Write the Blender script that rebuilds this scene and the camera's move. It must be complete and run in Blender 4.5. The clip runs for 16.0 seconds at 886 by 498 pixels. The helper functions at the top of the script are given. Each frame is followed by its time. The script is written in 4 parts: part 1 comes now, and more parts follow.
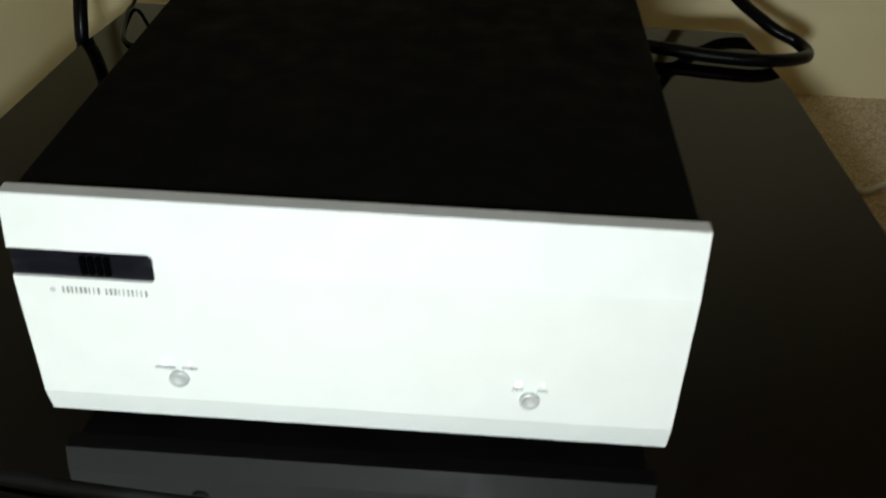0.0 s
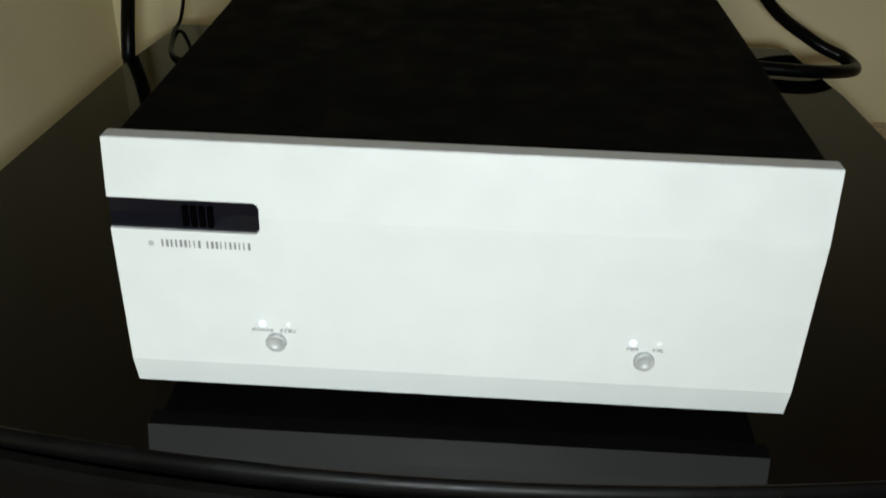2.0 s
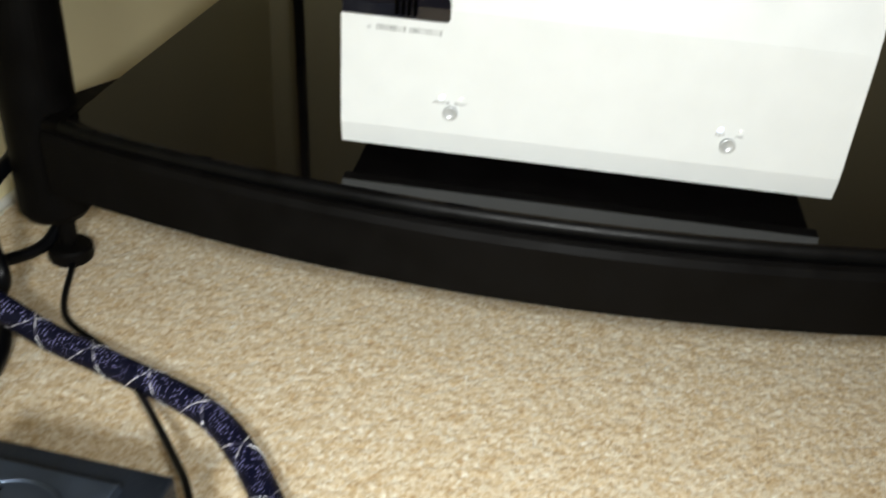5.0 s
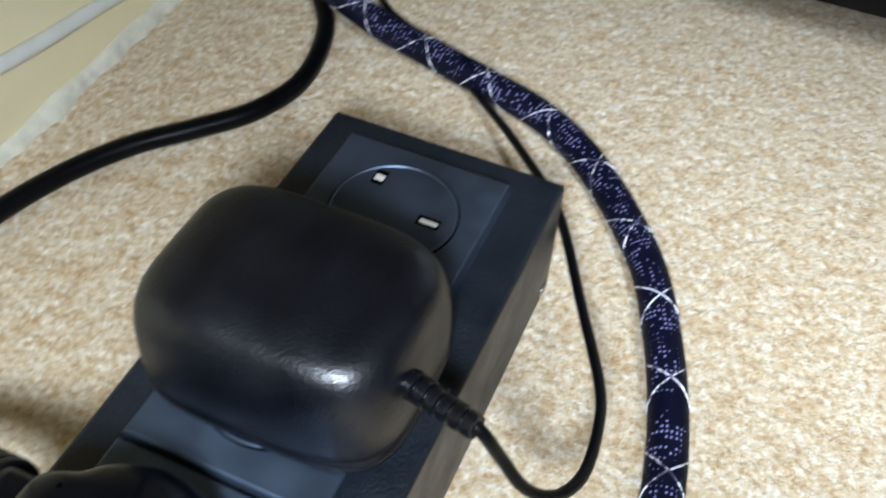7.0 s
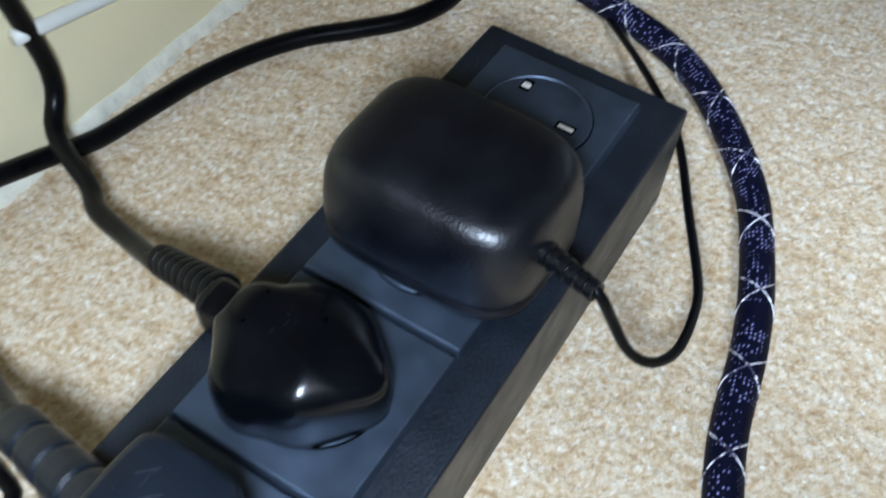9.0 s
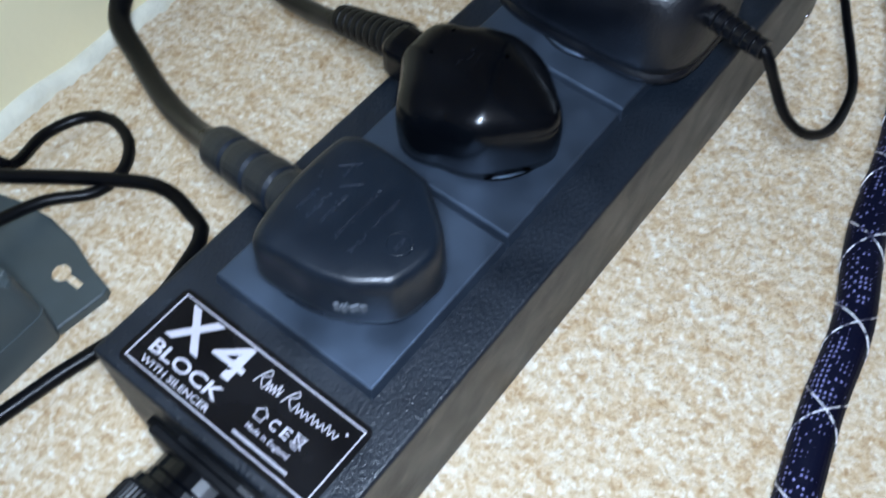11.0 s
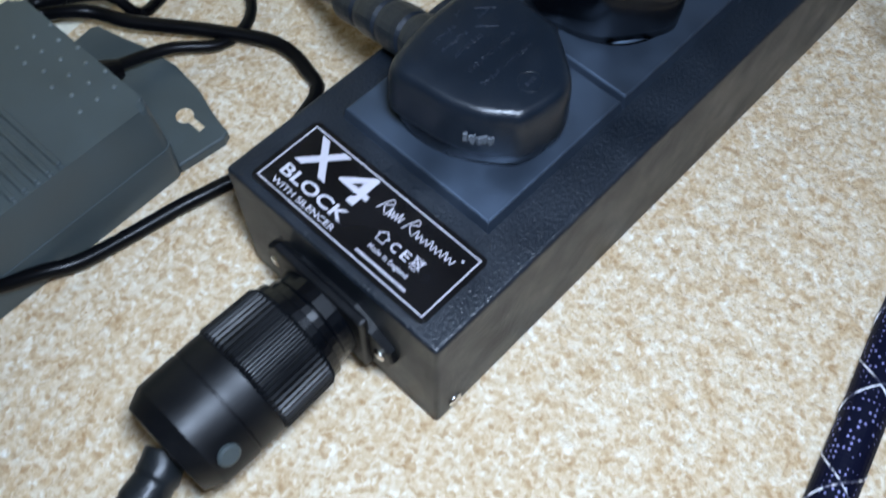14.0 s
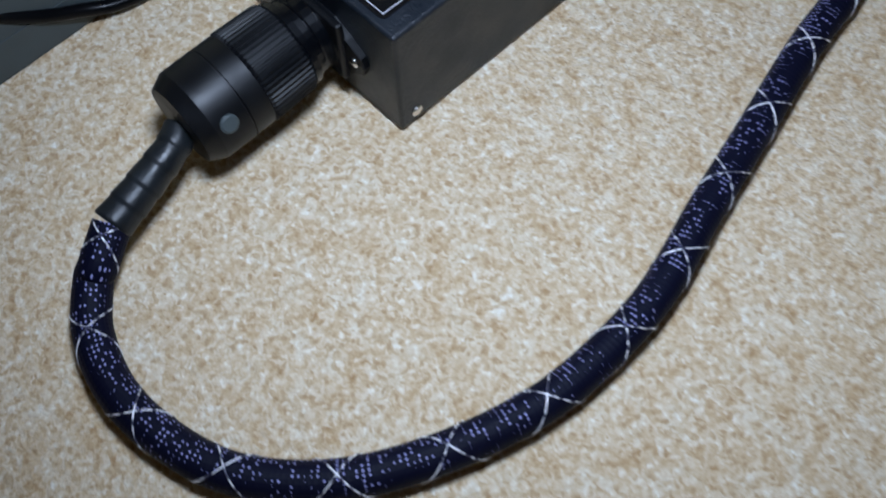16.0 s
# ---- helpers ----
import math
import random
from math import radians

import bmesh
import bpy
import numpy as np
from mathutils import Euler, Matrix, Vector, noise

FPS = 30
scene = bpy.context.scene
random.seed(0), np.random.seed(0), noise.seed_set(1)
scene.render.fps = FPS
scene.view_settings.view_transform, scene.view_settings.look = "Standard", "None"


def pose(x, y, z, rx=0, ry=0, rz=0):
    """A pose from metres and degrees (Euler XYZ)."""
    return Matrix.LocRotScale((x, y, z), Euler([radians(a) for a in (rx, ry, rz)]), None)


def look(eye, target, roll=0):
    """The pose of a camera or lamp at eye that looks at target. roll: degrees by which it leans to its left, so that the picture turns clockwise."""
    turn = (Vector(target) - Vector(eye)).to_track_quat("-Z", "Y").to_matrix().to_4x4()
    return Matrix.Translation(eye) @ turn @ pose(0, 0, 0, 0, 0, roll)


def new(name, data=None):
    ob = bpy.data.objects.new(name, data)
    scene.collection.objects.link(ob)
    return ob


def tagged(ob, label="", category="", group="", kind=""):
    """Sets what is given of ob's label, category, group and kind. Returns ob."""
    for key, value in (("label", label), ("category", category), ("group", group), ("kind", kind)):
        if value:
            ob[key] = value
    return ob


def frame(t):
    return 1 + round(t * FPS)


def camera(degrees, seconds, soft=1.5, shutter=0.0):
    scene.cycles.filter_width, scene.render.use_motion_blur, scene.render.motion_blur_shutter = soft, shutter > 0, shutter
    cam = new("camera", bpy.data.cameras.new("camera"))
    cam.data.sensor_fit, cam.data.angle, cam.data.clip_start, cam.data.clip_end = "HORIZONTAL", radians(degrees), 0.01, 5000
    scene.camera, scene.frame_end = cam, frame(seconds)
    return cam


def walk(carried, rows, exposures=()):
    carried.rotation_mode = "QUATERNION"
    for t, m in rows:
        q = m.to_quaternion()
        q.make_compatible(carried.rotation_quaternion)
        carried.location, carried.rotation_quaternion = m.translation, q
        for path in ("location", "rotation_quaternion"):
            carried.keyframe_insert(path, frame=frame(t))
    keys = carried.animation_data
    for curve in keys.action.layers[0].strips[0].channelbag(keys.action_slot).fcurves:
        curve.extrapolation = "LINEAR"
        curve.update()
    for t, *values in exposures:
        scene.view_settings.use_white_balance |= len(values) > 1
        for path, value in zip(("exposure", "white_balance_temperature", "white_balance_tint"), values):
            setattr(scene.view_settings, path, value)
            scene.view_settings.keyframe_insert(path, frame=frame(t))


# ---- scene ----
# ---- camera ----
cam = camera(50.0, 16.0, soft=1.8, shutter=0.7)
# seconds, eye x y z, yaw to the left from +y, pitch, roll
PATH = [
    (0, 0.0400, -0.2394, 0.3597, 2.62, -34.99, 1.84),
    (0.5, 0.0269, -0.2416, 0.3358, 2.49, -34.19, 0.96),
    (1, 0.0159, -0.2419, 0.3288, 1.79, -33.68, 1.19),
    (1.5, 0.0077, -0.2460, 0.3257, 2.18, -33.15, 1.02),
    (2, 0.0042, -0.2533, 0.3203, 2.38, -30.64, 1.61),
    (2.5, 0.0096, -0.2563, 0.3039, 2.53, -30.24, 1.79),
    (3, 0.0136, -0.2611, 0.3137, 2.98, -29.95, 1.54),
    (3.2, 0.0123, -0.2618, 0.3209, 3.12, -30.61, 2.08),
    (5.3, -0.0253, -0.3922, 0.3026, 7.36, -33.73, 3.92),
    (5.5, -0.0316, -0.3890, 0.2895, 8.43, -35.38, 3.37),
    (5.7, -0.0375, -0.3859, 0.2798, 9.11, -36.52, 3.30),
    (6, -0.0651, -0.3810, 0.2689, 10.42, -38.26, 3.95),
    (6.2, -0.0716, -0.3762, 0.2607, 12.35, -40.07, 3.72),
    (6.5, -0.0902, -0.3768, 0.2579, 13.81, -43.53, 3.27),
    (7, -0.1031, -0.3797, 0.2656, 17.33, -48.59, 3.38),
    (7.5, -0.1095, -0.3762, 0.2830, 19.71, -52.12, 3.31),
    (8, -0.1050, -0.3892, 0.2864, 21.31, -51.99, 3.04),
    (8.2, -0.1064, -0.3972, 0.2885, 20.91, -51.64, 4.76),
    (10.3, -0.0940, -0.4595, 0.2935, 32.69, -56.55, -0.79),
    (10.5, -0.0950, -0.4655, 0.2889, 32.60, -57.10, -0.05),
    (11, -0.0945, -0.4809, 0.2798, 34.25, -58.00, 0.09),
    (11.5, -0.0937, -0.4904, 0.2733, 36.05, -59.50, -0.10),
    (12, -0.0941, -0.5018, 0.2678, 37.24, -60.88, 0.61),
    (12.5, -0.0944, -0.5057, 0.2694, 37.89, -60.96, 0.54),
    (13, -0.0941, -0.5091, 0.2734, 38.20, -60.66, 0.84),
    (13.5, -0.0939, -0.5118, 0.2727, 38.78, -60.49, 0.56),
    (14, -0.0904, -0.5199, 0.2742, 39.37, -60.52, 0.43),
    (14.5, -0.0769, -0.5391, 0.2711, 41.14, -61.77, 0.09),
    (15, -0.0587, -0.5594, 0.2723, 42.16, -62.79, 0.20),
    (15.5, -0.0347, -0.5730, 0.2783, 42.43, -63.27, -0.36),
    (16, -0.0062, -0.5769, 0.2919, 44.59, -63.48, -2.66),
]
walk(cam, [(t, pose(x, y, z, 90 + pitch, 0, yaw) @ pose(0, 0, 0, 0, 0, roll)) for t, x, y, z, yaw, pitch, roll in PATH],
     exposures=[(0, 0.62, 6350, 8), (0.5, 0.50, 6350, 9), (1.5, 0.38, 6350, 9), (3.0, 0.24, 6350, 9), (5.4, 0.63, 6700, 14), (6.5, 0.72, 5950, 15), (8.0, 0.52, 5450, 15), (10.5, 0.27, 5120, 15),
                (13.5, 0.06, 5120, 16), (15.0, -0.16, 5150, 16), (16.0, -0.52, 5150, 18)])

# ---- light: a small white torch held over the block, and a dim warm room with an added fill ----
world = bpy.data.worlds.new("world")
world.use_nodes = True
world.node_tree.nodes["Background"].inputs[0].default_value = (1.0, 0.85, 0.65, 1)
world.node_tree.nodes["Background"].inputs[1].default_value = 0.006
scene.world = world
# the torch moves along with the filming hand: it burns here where it starts and where it ends
for name, eye, aim, watts, cone in (("torch_at_rack", (0.02, -0.37, 0.315), (0.02, 0.13, 0.10), 5.6, 100), ("torch_at_block", (-0.09, -0.485, 0.312), (-0.15, -0.36, 0.0), 5.9, 125)):
    torch = bpy.data.lights.new(name, "SPOT")
    torch.energy, torch.color, torch.shadow_soft_size, torch.spot_size, torch.spot_blend = watts, (0.93, 1.0, 0.99), 0.028, radians(cone), 0.9
    new(name, torch).matrix_world = look(eye, aim)
# an unseen warm fill lamp, added to lift the walls a little
fill_lamp = bpy.data.lights.new("room_fill", "POINT")
fill_lamp.energy, fill_lamp.color, fill_lamp.shadow_soft_size = 2.4, (1.0, 0.78, 0.5), 0.12
new("room_fill", fill_lamp).location = (1.2, -1.2, 2.0)


# ---- materials ----
def material(name, base, rough=0.5, metal=0.0, spec=0.5):
    m = bpy.data.materials.new(name)
    m.use_nodes = True
    b = m.node_tree.nodes["Principled BSDF"]
    b.inputs["Base Color"].default_value = (*base, 1)
    b.inputs["Roughness"].default_value = rough
    b.inputs["Metallic"].default_value = metal
    b.inputs["Specular IOR Level"].default_value = spec
    return m, m.node_tree, b


def add(nt, kind, **values):
    n = nt.nodes.new(kind)
    for key, value in values.items():
        n.inputs[key.replace("_", " ")].default_value = value
    return n


def ramp(nt, source, stops):
    r = nt.nodes.new("ShaderNodeValToRGB")
    r.color_ramp.elements[0].position, r.color_ramp.elements[0].color = stops[0][0], (*stops[0][1], 1)
    r.color_ramp.elements[1].position, r.color_ramp.elements[1].color = stops[-1][0], (*stops[-1][1], 1)
    for at, c in stops[1:-1]:
        r.color_ramp.elements.new(at).color = (*c, 1)
    nt.links.new(source, r.inputs[0])
    return r.outputs[0]


def coords(nt):
    return nt.nodes.new("ShaderNodeTexCoord").outputs["Object"]


def grained(name, base, rough, scale, depth, strength=0.4, vary=0.25, metal=0.0, spec=0.5, wear=60):
    """A plain surface with fine relief, and tone and gloss that drift over it."""
    m, nt, b = material(name, base, rough, metal, spec)
    co = coords(nt)
    fine, broad = add(nt, "ShaderNodeTexNoise", Scale=scale, Detail=3.0), add(nt, "ShaderNodeTexNoise", Scale=wear, Detail=5.0)
    for n in (fine, broad):
        nt.links.new(co, n.inputs["Vector"])
    lo, hi = [c * (1 - vary) for c in base], [min(1, c * (1 + vary)) for c in base]
    nt.links.new(ramp(nt, broad.outputs["Fac"], [(0.3, lo), (0.7, hi)]), b.inputs["Base Color"])
    r0, r1 = max(0.02, rough * 0.8), min(1, rough * 1.25)
    nt.links.new(ramp(nt, broad.outputs["Fac"], [(0.3, (r0,) * 3), (0.7, (r1,) * 3)]), b.inputs["Roughness"])
    bump = add(nt, "ShaderNodeBump", Strength=strength, Distance=depth)
    nt.links.new(fine.outputs["Fac"], bump.inputs["Height"])
    nt.links.new(bump.outputs[0], b.inputs["Normal"])
    return m


def carpet_material():
    m, nt, b = material("carpet_pile", (0.5, 0.38, 0.24), 0.95, 0, 0.2)
    co = coords(nt)
    warp = add(nt, "ShaderNodeTexNoise", Scale=180.0, Detail=2.0)
    nt.links.new(co, warp.inputs["Vector"])
    mix = nt.nodes.new("ShaderNodeMixRGB")
    mix.inputs[0].default_value = 0.006
    nt.links.new(co, mix.inputs[1]), nt.links.new(warp.outputs["Color"], mix.inputs[2])
    tuft = add(nt, "ShaderNodeTexVoronoi", Scale=620.0)
    nt.links.new(mix.outputs[0], tuft.inputs["Vector"])
    sep = nt.nodes.new("ShaderNodeSeparateColor")
    nt.links.new(tuft.outputs["Color"], sep.inputs[0])
    blot = add(nt, "ShaderNodeTexNoise", Scale=400.0, Detail=3.0)
    nt.links.new(co, blot.inputs["Vector"])
    half = nt.nodes.new("ShaderNodeMath")
    half.operation, half.inputs[1].default_value = "MULTIPLY", 0.38
    nt.links.new(sep.outputs[0], half.inputs[0])
    both = nt.nodes.new("ShaderNodeMath")
    both.operation = "ADD"
    nt.links.new(half.outputs[0], both.inputs[0]), nt.links.new(blot.outputs["Fac"], both.inputs[1])
    yarn = ramp(nt, both.outputs[0], [(0.40, (0.45, 0.32, 0.18)), (0.58, (0.58, 0.46, 0.29)), (0.74, (0.66, 0.56, 0.40)), (0.90, (0.73, 0.66, 0.52)), (1.0, (0.82, 0.78, 0.68))])
    clump = add(nt, "ShaderNodeTexNoise", Scale=105.0, Detail=4.0)
    nt.links.new(co, clump.inputs["Vector"])
    tone = ramp(nt, clump.outputs["Fac"], [(0.34, (0.80, 0.68, 0.52)), (0.5, (1.0, 0.96, 0.91)), (0.64, (1.0, 1.0, 1.0))])
    mul = nt.nodes.new("ShaderNodeMixRGB")
    mul.blend_type, mul.inputs[0].default_value = "MULTIPLY", 0.7
    nt.links.new(yarn, mul.inputs[1]), nt.links.new(tone, mul.inputs[2])
    nt.links.new(mul.outputs[0], b.inputs["Base Color"])
    fibre = add(nt, "ShaderNodeTexNoise", Scale=900.0, Detail=3.0)
    nt.links.new(co, fibre.inputs["Vector"])
    bump = add(nt, "ShaderNodeBump", Strength=0.7, Distance=0.0012)
    nt.links.new(fibre.outputs["Fac"], bump.inputs["Height"])
    nt.links.new(bump.outputs[0], b.inputs["Normal"])
    b.inputs["Sheen Weight"].default_value = 0.15
    return m


def sleeve_material():
    """Woven navy sleeve with a fine pale stitch; u runs along the cable in metres, v round it."""
    m, nt, b = material("woven_sleeve", (0.006, 0.007, 0.035), 0.6, 0, 0.15)
    uv = nt.nodes.new("ShaderNodeUVMap").outputs[0]
    mp = add(nt, "ShaderNodeMapping", Scale=(1 / 0.0019, 26, 1))
    nt.links.new(uv, mp.inputs["Vector"])
    weave = nt.nodes.new("ShaderNodeTexVoronoi")
    weave.inputs["Scale"].default_value, weave.inputs["Randomness"].default_value = 1.0, 0.1
    nt.links.new(mp.outputs[0], weave.inputs["Vector"])
    # stitches run in lanes and come and go in patches
    def calc(kind, a, b=0.0, c=0.0):
        n = nt.nodes.new("ShaderNodeMath")
        n.operation = kind
        for k, value in enumerate((a, b, c)):
            if isinstance(value, float):
                n.inputs[k].default_value = value
            else:
                nt.links.new(value, n.inputs[k])
        return n.outputs[0]

    way = nt.nodes.new("ShaderNodeSeparateXYZ")
    nt.links.new(uv, way.inputs[0])
    rnd = calc("COSINE", calc("MULTIPLY_ADD", way.outputs[1], 4 * math.pi, -2.1))
    patch = add(nt, "ShaderNodeTexNoise", Scale=75.0, Detail=2.0)
    nt.links.new(coords(nt), patch.inputs["Vector"])
    lane = calc("MULTIPLY_ADD", rnd, 0.12, -0.42)
    size = calc("MULTIPLY_ADD", patch.outputs["Fac"], 1.1, lane)
    chance = nt.nodes.new("ShaderNodeSeparateColor")
    nt.links.new(weave.outputs["Color"], chance.inputs[0])
    dot = calc("MULTIPLY", calc("LESS_THAN", weave.outputs["Distance"], calc("MINIMUM", size, 0.24)), calc("GREATER_THAN", chance.outputs[0], 0.45))
    mix = nt.nodes.new("ShaderNodeMixRGB")
    mix.inputs[1].default_value, mix.inputs[2].default_value = (0.0008, 0.0014, 0.011, 1), (0.30, 0.30, 0.58, 1)
    nt.links.new(dot, mix.inputs[0]), nt.links.new(mix.outputs[0], b.inputs["Base Color"])
    bump = add(nt, "ShaderNodeBump", Strength=0.5, Distance=0.0004)
    nt.links.new(weave.outputs["Distance"], bump.inputs["Height"]), nt.links.new(bump.outputs[0], b.inputs["Normal"])
    return m


def strand_material():
    """Silver tinsel thread that dips under the weave at intervals."""
    m, nt, b = material("silver_thread", (0.7, 0.7, 0.75), 0.3, 0.3)
    n = add(nt, "ShaderNodeTexNoise", Scale=420.0, Detail=1.0)
    nt.links.new(coords(nt), n.inputs["Vector"])
    nt.links.new(ramp(nt, n.outputs["Fac"], [(0.42, (0.05, 0.05, 0.09)), (0.54, (0.9, 0.9, 0.95))]), b.inputs["Base Color"])
    return m


CARPET = carpet_material()
WALL = grained("cream_wall_paint", (0.82, 0.735, 0.465), 0.7, 300, 0.0006, 0.25, 0.06, wear=6)
CEILING = grained("ceiling_paint", (0.8, 0.78, 0.72), 0.8, 200, 0.0005, 0.2, 0.03, wear=5)
SILVER = grained("white_silver_lacquer", (0.66, 0.68, 0.67), 0.38, 900, 0.00005, 0.15, 0.02, metal=0.0)
SILVER_EDGE = grained("brushed_edge", (0.62, 0.63, 0.64), 0.35, 700, 0.00005, 0.2, 0.05, metal=0.3)
CASE = grained("black_anodised_case", (0.0018, 0.0018, 0.0018), 0.7, 1500, 0.0001, 0.25, 0.2, spec=0.06)
GLOSS = grained("black_gloss_board", (0.0025, 0.0022, 0.0022), 0.05, 40, 0.00002, 0.05, 0.2, spec=0.3)
RACK = grained("black_painted_rack", (0.0028, 0.0025, 0.0023), 0.5, 900, 0.0001, 0.3, 0.2, spec=0.07)
SATIN = grained("satin_black_edge", (0.002, 0.002, 0.002), 0.4, 900, 0.00008, 0.1, 0.2, spec=0.14)
COAT = grained("leathery_black_coat", (0.0045, 0.0078, 0.0135), 0.44, 1050, 0.0005, 0.7, 0.2, spec=0.55)
PLATE = grained("satin_black_plate", (0.085, 0.112, 0.160), 0.47, 1800, 0.0001, 0.35, 0.12, metal=0.85)
BARREL = grained("satin_barrel", (0.0018, 0.0023, 0.0034), 0.45, 2200, 0.0001, 0.4, 0.2, spec=0.3)
PLASTIC = grained("black_plastic", (0.0035, 0.004, 0.0055), 0.27, 1300, 0.00015, 0.45, 0.2)
LEATHERY = grained("grained_black_plastic", (0.0016, 0.0024, 0.0048), 0.36, 1000, 0.00025, 0.6, 0.25, spec=0.6)
COVER = grained("navy_black_moulding", (0.0045, 0.0078, 0.0135), 0.37, 1400, 0.0002, 0.5, 0.2, spec=0.5)
BUTTON = grained("dull_button_metal", (0.50, 0.52, 0.52), 0.36, 900, 0.00005, 0.2, 0.1, metal=0.35)
SHINY = grained("glossy_black_plastic", (0.0014, 0.0019, 0.003), 0.22, 700, 0.00006, 0.3, 0.2, spec=0.36)
RUBBER = grained("black_cable_sheath", (0.0018, 0.002, 0.0028), 0.32, 800, 0.0001, 0.2, 0.2, spec=0.16)
TAPE = grained("black_tape", (0.009, 0.011, 0.013), 0.4, 220, 0.0006, 0.6, 0.3, spec=0.35)
GREY = grained("grey_green_plastic", (0.050, 0.063, 0.066), 0.45, 1600, 0.00015, 0.4, 0.12)
PIP = grained("grey_pip", (0.12, 0.14, 0.14), 0.5, 1600, 0.0002, 0.4, 0.2)
GREY_WORN = grained("pale_wear", (0.09, 0.10, 0.115), 0.6, 1600, 0.0002, 0.4, 0.2)
LABEL = grained("black_label", (0.004, 0.004, 0.005), 0.25, 900, 0.00002, 0.1, 0.2)
PRINT = grained("silver_print", (0.46, 0.44, 0.48), 0.4, 900, 0.00002, 0.1, 0.05)
MAKER_PRINT = grained("pale_grey_print", (0.20, 0.21, 0.21), 0.5, 900, 0.00002, 0.1, 0.1)
DARK_PRINT = grained("grey_print", (0.08, 0.08, 0.08), 0.5, 900, 0.00002, 0.1, 0.1)
METAL = grained("bright_metal", (0.75, 0.73, 0.70), 0.22, 900, 0.0001, 0.2, 0.1, metal=1.0)
BRASS = grained("socket_contact", (0.78, 0.74, 0.66), 0.35, 900, 0.0001, 0.2, 0.1, metal=0.3)
WINDOW = grained("dark_glass_window", (0.006, 0.006, 0.009), 0.08, 500, 0.00001, 0.1, 0.1)
# near-black for the window marks and for shade painted into grooves, slots and holes
DARK = grained("slot_shade_and_marks", (0.001, 0.001, 0.001), 0.9, 500, 0.0001, 0.1, 0.1, spec=0.0)
WHITE_SHEATH = grained("white_cable_sheath", (0.72, 0.72, 0.66), 0.45, 700, 0.0001, 0.2, 0.05)
SEAL = grained("white_filler", (0.66, 0.64, 0.52), 0.8, 260, 0.0012, 0.7, 0.12, wear=90)
# paler than the plug cover: the glint on raised letters is put into the colour
RAISED_GLINT = grained("raised_lettering_glint", (0.018, 0.022, 0.032), 0.3, 900, 0.0001, 0.2, 0.1)
SLEEVE, STRAND = sleeve_material(), strand_material()
LED_BLUE, _nt, _b = material("lit_blue_lamp", (0.8, 0.85, 1.0), 0.2)
_b.inputs["Emission Color"].default_value, _b.inputs["Emission Strength"].default_value = (0.45, 0.6, 1.0, 1), 1.0
LED_OFF, _nt, _b = material("clear_lamp_lens", (0.85, 0.86, 0.85), 0.1)


# ---- mesh helpers ----
def part(name, bm, mat, parent=None, label="", smooth=False):
    me = bpy.data.meshes.new(name)
    bmesh.ops.recalc_face_normals(bm, faces=bm.faces)
    bm.to_mesh(me)
    bm.free()
    me.materials.append(mat)
    if smooth:
        for p in me.polygons:
            p.use_smooth = True
    ob = new(name, me)
    if parent:
        ob.parent = parent
    if label:
        ob["label"] = label
    return ob


def thing(name, m, label, category, group="", kind=""):
    ob = new(name)
    ob.matrix_world = m
    ob.empty_display_size = 0.02
    return tagged(ob, label, category, group, kind)


def box(x0, x1, y0, y1, z0, z1, bevel=0.0, seg=2, bm=None):
    bm = bm or bmesh.new()
    made = bmesh.ops.create_cube(bm, size=1, matrix=Matrix.Translation(((x0 + x1) / 2, (y0 + y1) / 2, (z0 + z1) / 2)) @ Matrix.Diagonal((x1 - x0, y1 - y0, z1 - z0, 1)))
    if bevel:
        edges = list({e for v in made["verts"] for e in v.link_edges})
        bmesh.ops.bevel(bm, geom=edges, offset=bevel, segments=seg, profile=0.5, affect="EDGES")
    return bm


def slab(outline, z0, z1, bevel=0.0, seg=2, taper=0.0, bm=None):
    """A prism over an outline in x and y, its top drawn in by taper and its top edge rounded."""
    bm = bm or bmesh.new()
    cx, cy = sum(p[0] for p in outline) / len(outline), sum(p[1] for p in outline) / len(outline)
    low = [bm.verts.new((x, y, z0)) for x, y in outline]
    top = [bm.verts.new((cx + (x - cx) * (1 - taper), cy + (y - cy) * (1 - taper), z1)) for x, y in outline]
    n = len(outline)
    bm.faces.new(low[::-1])
    cap = bm.faces.new(top)
    for i in range(n):
        bm.faces.new((low[i], low[(i + 1) % n], top[(i + 1) % n], top[i]))
    if bevel:
        bmesh.ops.bevel(bm, geom=list(cap.edges), offset=bevel, segments=seg, profile=0.5, affect="EDGES")
    return bm


def loft(outline, levels, centre=(0.0, 0.0), step=0.0016, bm=None):
    """A moulded body: a smooth closed outline drawn in towards its centre level by level."""
    bm = bm or bmesh.new()
    fine = [tuple(p)[:2] for p in smooth_line([(x, y, 0) for x, y in list(outline) + [outline[0]]], step)[:-1]]
    rings = [[bm.verts.new((centre[0] + (x - centre[0]) * k, centre[1] + (y - centre[1]) * k, z)) for x, y in fine] for z, k in levels]
    n = len(fine)
    for p, q in zip(rings, rings[1:]):
        for k in range(n):
            bm.faces.new((p[k], p[(k + 1) % n], q[(k + 1) % n], q[k]))
    bm.faces.new(rings[0][::-1]), bm.faces.new(rings[-1])
    return bm


def rounded(x0, x1, y0, y1, r, n=6):
    out = []
    for cx, cy, a0 in ((x1 - r, y0 + r, -90), (x1 - r, y1 - r, 0), (x0 + r, y1 - r, 90), (x0 + r, y0 + r, 180)):
        out += [(cx + r * math.cos(radians(a0 + 90 * i / n)), cy + r * math.sin(radians(a0 + 90 * i / n))) for i in range(n + 1)]
    return out


